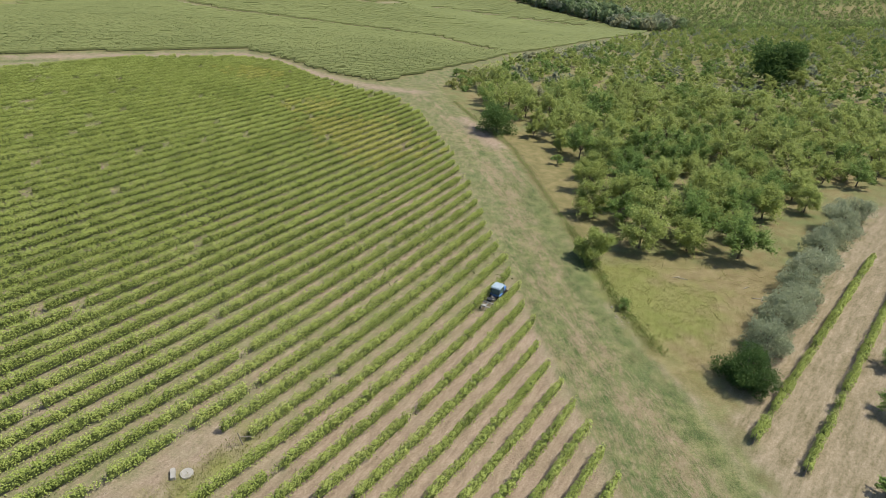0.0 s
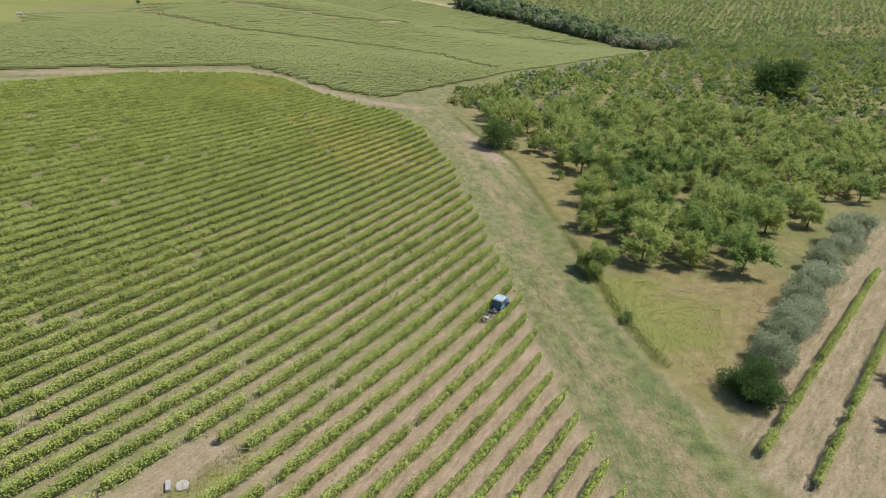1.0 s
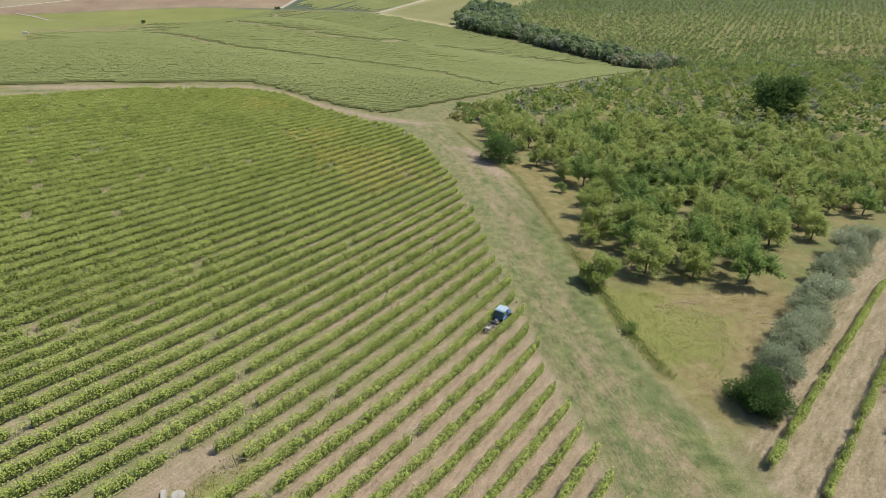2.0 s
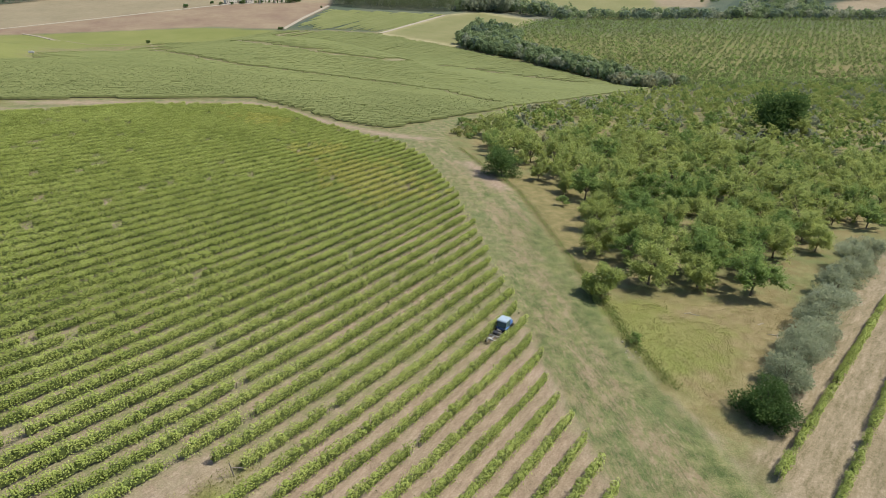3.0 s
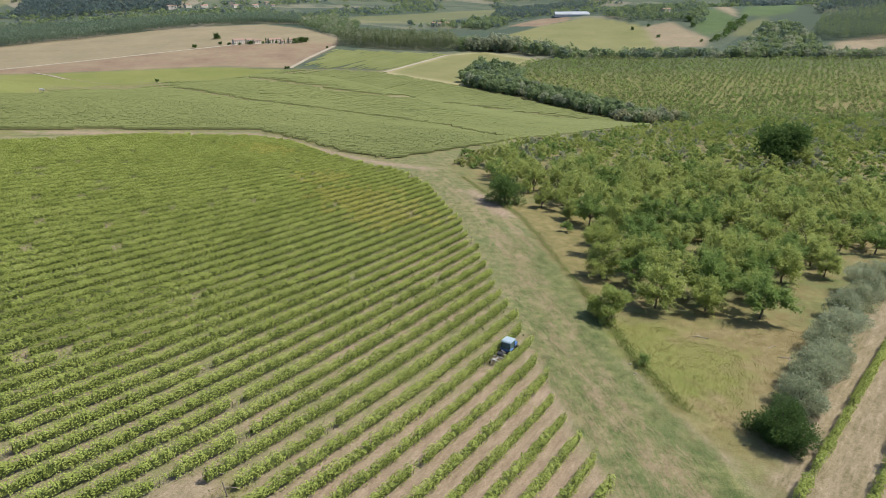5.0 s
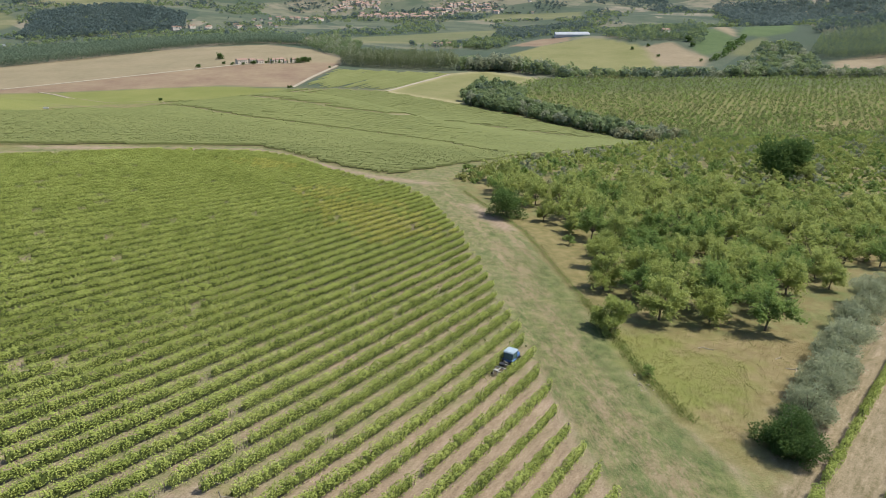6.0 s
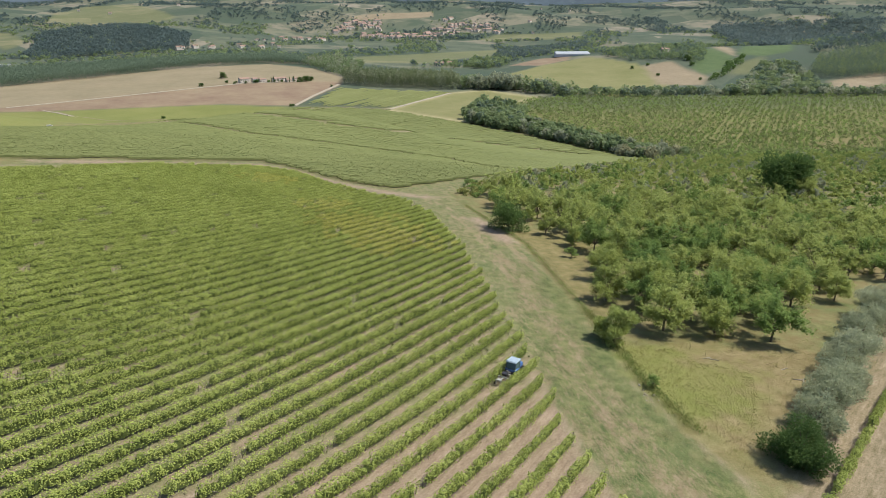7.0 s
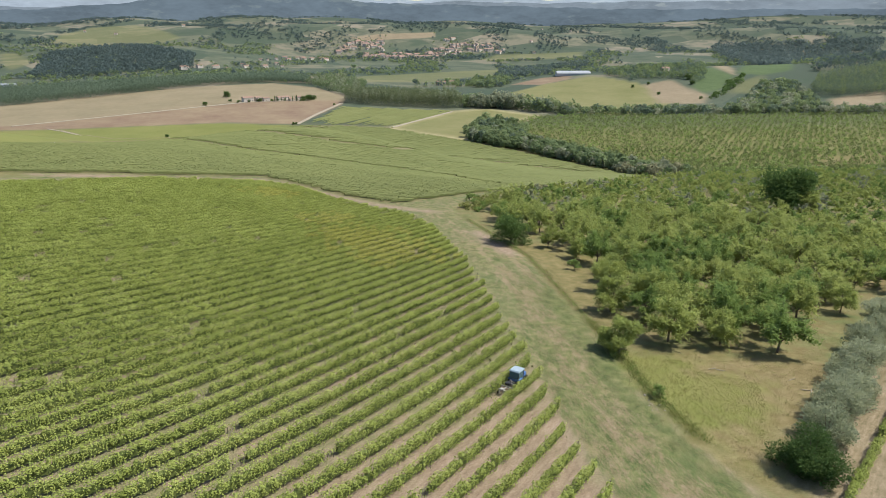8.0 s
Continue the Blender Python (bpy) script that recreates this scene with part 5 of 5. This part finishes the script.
def build_cultivator(x, y, turn):
    """A tine cultivator with side discs, behind the tractor."""
    c = new("cultivator")
    c.matrix_basis = pose(x, y, lay(x, y), 0, 0, 90 - math.degrees(turn)) @ Matrix.Diagonal((1.4, 1.15, 1.1, 1))
    tagged(c, "worn grey steel cultivator with tines behind the tractor", "farm implement")
    beam = Heap()
    for px, w in ((0.5, 0.9), (-0.1, 1.25), (-0.75, 1.1)):
        beam.box((px, 0, 0.62), (0.1, w, 0.1))
    beam.box((-0.1, 0, 0.7), (1.5, 0.1, 0.1))
    beam.rod((0.8, -0.3, 0.6), (0.45, 0, 1.15), 0.035, 0.035, 6)
    beam.rod((0.8, 0.3, 0.6), (0.45, 0, 1.15), 0.035, 0.035, 6)
    part("frame", beam.mesh("frame", [STEEL]), c)
    tine = Heap()
    tine.rod((0, 0, 0.62), (-0.12, 0, 0.3), 0.025, 0.025, 5)
    tine.rod((-0.12, 0, 0.3), (0.05, 0, 0.0), 0.025, 0.015, 5)
    tine = tine.mesh("tine", [STEEL])
    for px, ys in ((0.5, (-0.35, 0, 0.35)), (-0.1, (-0.55, -0.2, 0.2, 0.55)), (-0.75, (-0.4, 0, 0.4))):
        for py in ys:
            part("tine", tine, c, at=pose(px, py, 0))
    part("hopper", bevelled("hopper", [((0.1, 0, 0.92), (0.4, 0.5, 0.3), 1.1)], BLACK, 0.04), c, "black hopper")
    part("rear_box", bevelled("rear_box", [((-0.85, 0.1, 0.8), (0.3, 0.4, 0.2), 1.0)], STEEL, 0.03), c)
    tyre, rim = wheel_meshes(0.26, 0.14)
    for s in (-1, 1):
        ob = part("wheel", tyre, c, at=pose(-0.6, s * 0.62, 0.26))
        part("rim", rim, ob)
    return c


ROW_TURN = bearing(66)
build_tractor(8.85, 67.55, ROW_TURN)
build_cultivator(8.85 - math.sin(ROW_TURN) * 2.6, 67.55 - math.cos(ROW_TURN) * 2.6, ROW_TURN)

# ---- the well in the clearing ----
def build_well():
    lid = Heap()
    n = 28
    for r0, z in ((0.78, -0.3), (0.78, 0.22), (0.72, 0.3)):
        lid.v += [(math.cos(6.2832 * k / n) * r0, math.sin(6.2832 * k / n) * r0, z) for k in range(n)]
    lid.f = [(b * n + k, b * n + (k + 1) % n, (b + 1) * n + (k + 1) % n, (b + 1) * n + k) for b in (0, 1) for k in range(n)] + [tuple(range(2 * n, 3 * n))]
    lid.m = [0] * len(lid.f)
    well = new("well_cover", lid.mesh("well_cover", [CONCRETE]))
    well.matrix_basis = pose(-20.7, 35.25, lay(-20.7, 35.25)) @ Matrix.Scale(0.72, 4)
    tagged(well, "round pale concrete well cover in weedy grass", "well")
    box = new("water_box", bevelled("water_box", [((0, 0, 0.12), (0.4, 1.05, 0.5), 1.0)], CONCRETE, 0.03))
    box.matrix_basis = pose(-21.75, 35.05, lay(-21.75, 35.05), 0, 0, 18)
    tagged(box, "low white box beside the well cover", "box")


build_well()
STRUT = Heap()
STRUT.rod((0, 0, -0.2), (0.25, 0, 1.75), 0.05, 0.045, 6)
STRUT = STRUT.mesh("end_post", [POST_WOOD])
BRACE = Heap()
BRACE.rod((-1.2, 0.1, 0.05), (0.2, 0, 1.2), 0.035, 0.03, 5)
BRACE = BRACE.mesh("brace", [POST_WOOD])
for x, y in ((-18.9, 40.6), (-17.0, 39.0)):
    post = new("end_post", STRUT)
    post.matrix_basis = pose(x, y, lay(x, y), 0, 0, 230)
    tagged(post, "leaning weathered wooden end post of a vine row", "post", "end posts")
    part("brace", BRACE, post)


# ---- a parked van at the field's edge ----
def build_van(x, y, turn):
    v = new("van")
    v.matrix_basis = pose(x, y, lay(x, y), 0, 0, turn)
    tagged(v, "small white van parked at the field edge", "van")
    part("body", bevelled("body", [((0, 0, 1.0), (4.6, 1.8, 1.1), 1.0), ((-0.4, 0, 1.75), (3.6, 1.7, 0.7), 0.88)], WHITE, 0.12), v)
    part("windscreen", bevelled("windscreen", [((1.5, 0, 1.72), (0.06, 1.45, 0.5), 1.0)], GLAZING, 0.01), v)
    tyre, rim = wheel_meshes(0.33, 0.22)
    for px in (-1.4, 1.45):
        for s in (-1, 1):
            part("rim", rim, part("wheel", tyre, v, at=pose(px, s * 0.8, 0.33)))


build_van(-364, 601, 20)

# ---- rough grass: the bank beside the way, the meadow, weeds ----
WEED = leaf_material("rough weeds", (0.15, 0.182, 0.05), (0.222, 0.24, 0.078), (0.295, 0.292, 0.115), 0.5, 0.2, 0.0, 0.2)
STRAW = leaf_material("dry grass blades", (0.165, 0.142, 0.068), (0.23, 0.197, 0.102), (0.3, 0.258, 0.145), 0.45, 0.3, 0.0, 0.2)

TURF_BLADE = leaf_material("short grass blades", (0.12, 0.165, 0.06), (0.19, 0.225, 0.095), (0.26, 0.275, 0.135), 0.55, 0.3)


def weeds(name, label, spots, rng, size, mats, each=6):
    """Tufts of narrow blades and small leaves."""
    h = Heap()
    levels = height(np.array([p[0] for p in spots]), np.array([p[1] for p in spots]))
    for (x, y, s), z in zip(spots, levels):
        m = rng.randrange(len(mats))
        for _ in range(each):
            c = Vector((x + rng.gauss(0, 0.3) * s, y + rng.gauss(0, 0.3) * s, z + rng.uniform(0.0, 0.25) * s))
            d = Vector((rng.gauss(0, 0.5), rng.gauss(0, 0.5), rng.uniform(0.5, 1.0))).normalized() * size * rng.uniform(0.7, 1.5)
            w = Vector((rng.gauss(0, 1), rng.gauss(0, 1), 0.2)).normalized() * size * rng.uniform(0.25, 0.5)
            h.add([tuple(c - w * 0.5), tuple(c + w * 0.5), tuple(c + d * 0.6 + w * 0.4), tuple(c + d)], [(0, 1, 2, 3)], m)
    return tagged(new(name, h.mesh(name, mats)), label, "weeds", kind="stuff")


def along(line, gap, rng, side):
    out = []
    for (ax, ay), (bx, by) in zip(line, line[1:]):
        n = max(1, int(math.hypot(bx - ax, by - ay) / gap))
        out += [(ax + (bx - ax) * k / n + rng.gauss(0.6, side), ay + (by - ay) * k / n + rng.gauss(0, side), rng.uniform(0.6, 1.5)) for k in range(n)]
    return out


weed_rng = random.Random(51)
weeds("bank_weeds", "dark rough weeds on the bank beside the mown way", along(WAY_EDGE[4:8], 0.07, weed_rng, 0.42), weed_rng, 0.22, [WEED, WEED, DEEP_LEAF], 9)
# Dark blades added to draw the thin line of shade at the bank's edge.
weeds("ditch_weeds", "narrow line of dark blades standing in for shade along the edge of the way", along(WAY_EDGE[7:14], 0.07, weed_rng, 0.07), weed_rng, 0.12, [DEEP_LEAF], 6)
weeds("verge_grass", "tall dry grass along the edge of the orchard", along(WAY_EDGE[8:14], 0.5, weed_rng, 0.5), weed_rng, 0.25, [STRAW, STRAW, WEED], 8)


def strewn(poly, count, rng):
    px, py = [p[0] for p in poly], [p[1] for p in poly]
    out = []
    while len(out) < count:
        x, y = rng.uniform(min(px), max(px)), rng.uniform(min(py), max(py))
        if inside(np.array([x]), np.array([y]), poly)[0]:
            out.append((x, y, rng.uniform(0.4, 1.1)))
    return out


def thinning(poly, count, rng, reach):
    """Spots over a patch that thin out beyond its edge."""
    px, py = [p[0] for p in poly], [p[1] for p in poly]
    x = np.array([rng.uniform(min(px) - reach, max(px) + reach) for _ in range(count)])
    y = np.array([rng.uniform(min(py) - reach, max(py) + reach) for _ in range(count)])
    d = depth_in(x, y, poly)
    way = depth_in(x, y, LANE)
    return [(float(a), float(b), rng.uniform(0.4, 1.1)) for a, b, k, w in zip(x, y, d, way) if w < -0.4 and rng.random() < 0.5 + k / reach]


weeds("meadow_grass", "yellow-green tall meadow weeds with dry patches", [s for s in thinning(MEADOW, 11000, weed_rng, 4.5) if not inside(np.array([s[0]]), np.array([s[1]]), DRY_MEADOW)[0]], weed_rng, 0.13, [WEED, WEED, WEED, STRAW], 6)
weeds("dry_meadow_grass", "brownish dry grass at the side of the meadow", thinning(DRY_MEADOW, 6000, weed_rng, 3.0), weed_rng, 0.13, [STRAW, STRAW, STRAW, WEED], 5)
weeds("dry_grass", "dry grass under the orchard trees", thinning([(27, 82), (60, 76), (84, 100), (76, 130), (34, 140), (24, 110)], 9000, weed_rng, 8.0), weed_rng, 0.12, [STRAW, STRAW, WEED], 4)
weeds("strip_grass", "dry tufts between the lone vine rows", thinning([(33, 30), (44, 30), (85, 70), (88, 100), (80, 96)], 12000, weed_rng, 4.0), weed_rng, 0.13, [STRAW], 3)
weeds("lane_grass", "short mown grass with dry stalks on the way", [s for s in strewn([(6, 28), (30, 28), (27, 55), (23, 75), (22, 120), (12, 120), (13, 75)], 16000, weed_rng) if not inside(np.array([s[0]]), np.array([s[1]]), VINEYARD)[0]], weed_rng, 0.085, [TURF_BLADE, TURF_BLADE, STRAW], 4)
weeds("clearing_weeds", "weedy grass round the well", thinning([(-24, 31.5), (-17.2, 40.5), (-15.6, 40.2), (-21, 32)], 1600, weed_rng, 1.5), weed_rng, 0.17, [WEED, WEED, STRAW], 6)
LOG = Heap()
LOG.rod((-0.9, 0, 0.1), (0.9, 0.1, 0.14), 0.1, 0.08, 8)
LOG = LOG.mesh("log", [plain_material("bleached wood", (0.24, 0.215, 0.18), (0.38, 0.345, 0.295), 8, 0.9)])
for x, y, a in ((35.9, 75.6, 10), (36.8, 75.2, -30), (45.3, 73.2, 20), (45.4, 70.2, -15), (46.1, 70.0, 60)):
    log = new("log", LOG)
    log.matrix_basis = pose(x, y, lay(x, y), 0, 0, a) @ Matrix.Scale(0.62, 4)
    tagged(log, "bleached log lying in dry grass", "log", "logs")


# ---- farm tracks and grass headlands, laid over the fields ----
GRAVEL = plain_material("pale gravel", (0.23, 0.2, 0.15), (0.31, 0.275, 0.215), 0.3, 0.95)
VERGE = plain_material("dry headland grass", (0.12, 0.11, 0.055), (0.21, 0.185, 0.105), 0.4, 0.95)


def draped(name, label, line, wide, mat, lift):
    """A thin way that follows the ground."""
    pts = [Vector((*p, 0)) for p in line]
    fine = []
    for a, b in zip(pts, pts[1:]):
        n = max(1, int((b - a).length / 8))
        fine += [a + (b - a) * k / n for k in range(n)]
    fine.append(pts[-1])
    v, f = [], []
    for k, p in enumerate(fine):
        d = (fine[min(k + 1, len(fine) - 1)] - fine[max(k - 1, 0)]).normalized()
        for s in (-1, 1):
            x, y = p.x - d.y * wide / 2 * s, p.y + d.x * wide / 2 * s
            v += [(x, y, lay(x, y) + lift), (x, y, lay(x, y) - 0.6)]
    for k in range(len(fine) - 1):
        q = 4 * k
        f += [(q, q + 4, q + 6, q + 2), (q + 1, q, q + 2, q + 3)] if k == 0 else [(q, q + 4, q + 6, q + 2)]
        f += [(q, q + 1, q + 5, q + 4), (q + 2, q + 6, q + 7, q + 3)]
    return tagged(new(name, mesh_of(name, v, f, [mat])), label, "track", kind="structure")


for k, line in enumerate(TRACKS):
    draped("farm_track", "pale gravel farm track between fields", line, (6.0, 6.0, 3.0, 6.0)[k], GRAVEL, 0.5)
for line in HEADLANDS:
    draped("headland", "strip of dry grass between vine parcels", line, 2.6, VERGE, 0.12)
wood("grey_scrub", "grey leafless scrub beside the path", [(40, 283), (56, 300), (84, 345), (112, 395), (122, 392), (94, 335), (62, 285)], 3.2, 2.2, 2.8, [GREY_TWIG], 14, 16)
wood("path_hedge", "low green scrub at the orchard edge", [(5, 196), (9, 215), (14, 226), (20, 222), (13, 205), (12, 190)], 2.6, 1.5, 1.5, [WEED, DEEP_LEAF], 15, 60, (0.5, 1.2), False)


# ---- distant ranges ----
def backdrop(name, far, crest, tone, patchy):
    """A far range that glows by itself: wooded slopes and lighter fields, with cloud shade and haze put into the
    colour.
    """
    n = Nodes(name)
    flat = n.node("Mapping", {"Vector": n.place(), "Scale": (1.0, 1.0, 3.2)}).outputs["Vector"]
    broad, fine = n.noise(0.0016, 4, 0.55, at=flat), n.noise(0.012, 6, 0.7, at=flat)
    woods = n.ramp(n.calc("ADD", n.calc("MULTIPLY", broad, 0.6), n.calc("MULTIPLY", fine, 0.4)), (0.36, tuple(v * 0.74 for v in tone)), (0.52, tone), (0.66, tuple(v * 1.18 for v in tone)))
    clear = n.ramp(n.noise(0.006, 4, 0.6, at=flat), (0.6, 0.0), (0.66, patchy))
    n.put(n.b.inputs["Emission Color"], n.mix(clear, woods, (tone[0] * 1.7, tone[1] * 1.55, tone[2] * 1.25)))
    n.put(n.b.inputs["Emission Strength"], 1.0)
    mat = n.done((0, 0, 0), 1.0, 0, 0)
    v, f = [], []
    for k in range(385):
        a = radians(-48 + k / 4)
        z = crest(-48 + k / 4)
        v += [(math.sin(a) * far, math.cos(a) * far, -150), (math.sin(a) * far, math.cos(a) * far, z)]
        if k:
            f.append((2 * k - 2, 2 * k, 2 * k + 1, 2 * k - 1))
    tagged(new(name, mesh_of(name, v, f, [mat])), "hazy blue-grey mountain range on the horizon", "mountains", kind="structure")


def crest(stops, *waves):
    """Height of a skyline by bearing: rough stops, with small waves on them."""
    at, level = zip(*stops)
    return lambda a: float(np.interp(a, at, level)) + sum(k * math.sin(a * f + p) for k, f, p in waves)


# The farther the range, the paler and bluer its glowing tone, for haze.
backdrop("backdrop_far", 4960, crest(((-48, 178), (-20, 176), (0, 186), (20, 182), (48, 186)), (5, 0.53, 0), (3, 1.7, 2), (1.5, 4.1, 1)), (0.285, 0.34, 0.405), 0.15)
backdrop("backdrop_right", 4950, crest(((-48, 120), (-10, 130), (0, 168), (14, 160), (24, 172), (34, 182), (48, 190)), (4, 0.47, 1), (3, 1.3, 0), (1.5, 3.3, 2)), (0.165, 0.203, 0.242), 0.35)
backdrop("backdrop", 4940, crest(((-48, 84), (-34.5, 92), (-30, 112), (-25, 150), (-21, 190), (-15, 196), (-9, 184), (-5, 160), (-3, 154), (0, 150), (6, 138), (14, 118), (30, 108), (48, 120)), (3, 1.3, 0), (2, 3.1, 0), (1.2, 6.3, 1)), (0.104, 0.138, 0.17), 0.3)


# ---- pale stones added for the whitish bare soil of the worn bank ----
STONE = plain_material("pale limestone", (0.2, 0.18, 0.15), (0.32, 0.29, 0.25), 4.0, 0.9)


def stone_mesh(seed):
    rng = random.Random(seed)
    bm = bmesh.new()
    bmesh.ops.create_icosphere(bm, subdivisions=1, radius=0.3)
    for v in bm.verts:
        v.co = Vector((v.co.x * 1.3, v.co.y, v.co.z * 0.6)) * rng.uniform(0.75, 1.2)
    me = bpy.data.meshes.new("stone")
    bm.to_mesh(me)
    bm.free()
    me.materials.append(STONE)
    return me


STONES = [stone_mesh(k) for k in range(3)]
stone_rng = random.Random(61)
for k in range(9):
    x, y = 24.5 + stone_rng.gauss(0, 0.6), 63.9 + stone_rng.gauss(0, 1.0)
    stone = new("stone", STONES[k % 3])
    stone.matrix_basis = pose(x, y, lay(x, y, 0.05), 0, 0, stone_rng.uniform(0, 360)) @ Matrix.Scale(stone_rng.uniform(0.2, 0.5), 4)
    tagged(stone, "pale stone standing in for whitish bare soil on the bank", "stone", "bank stones")
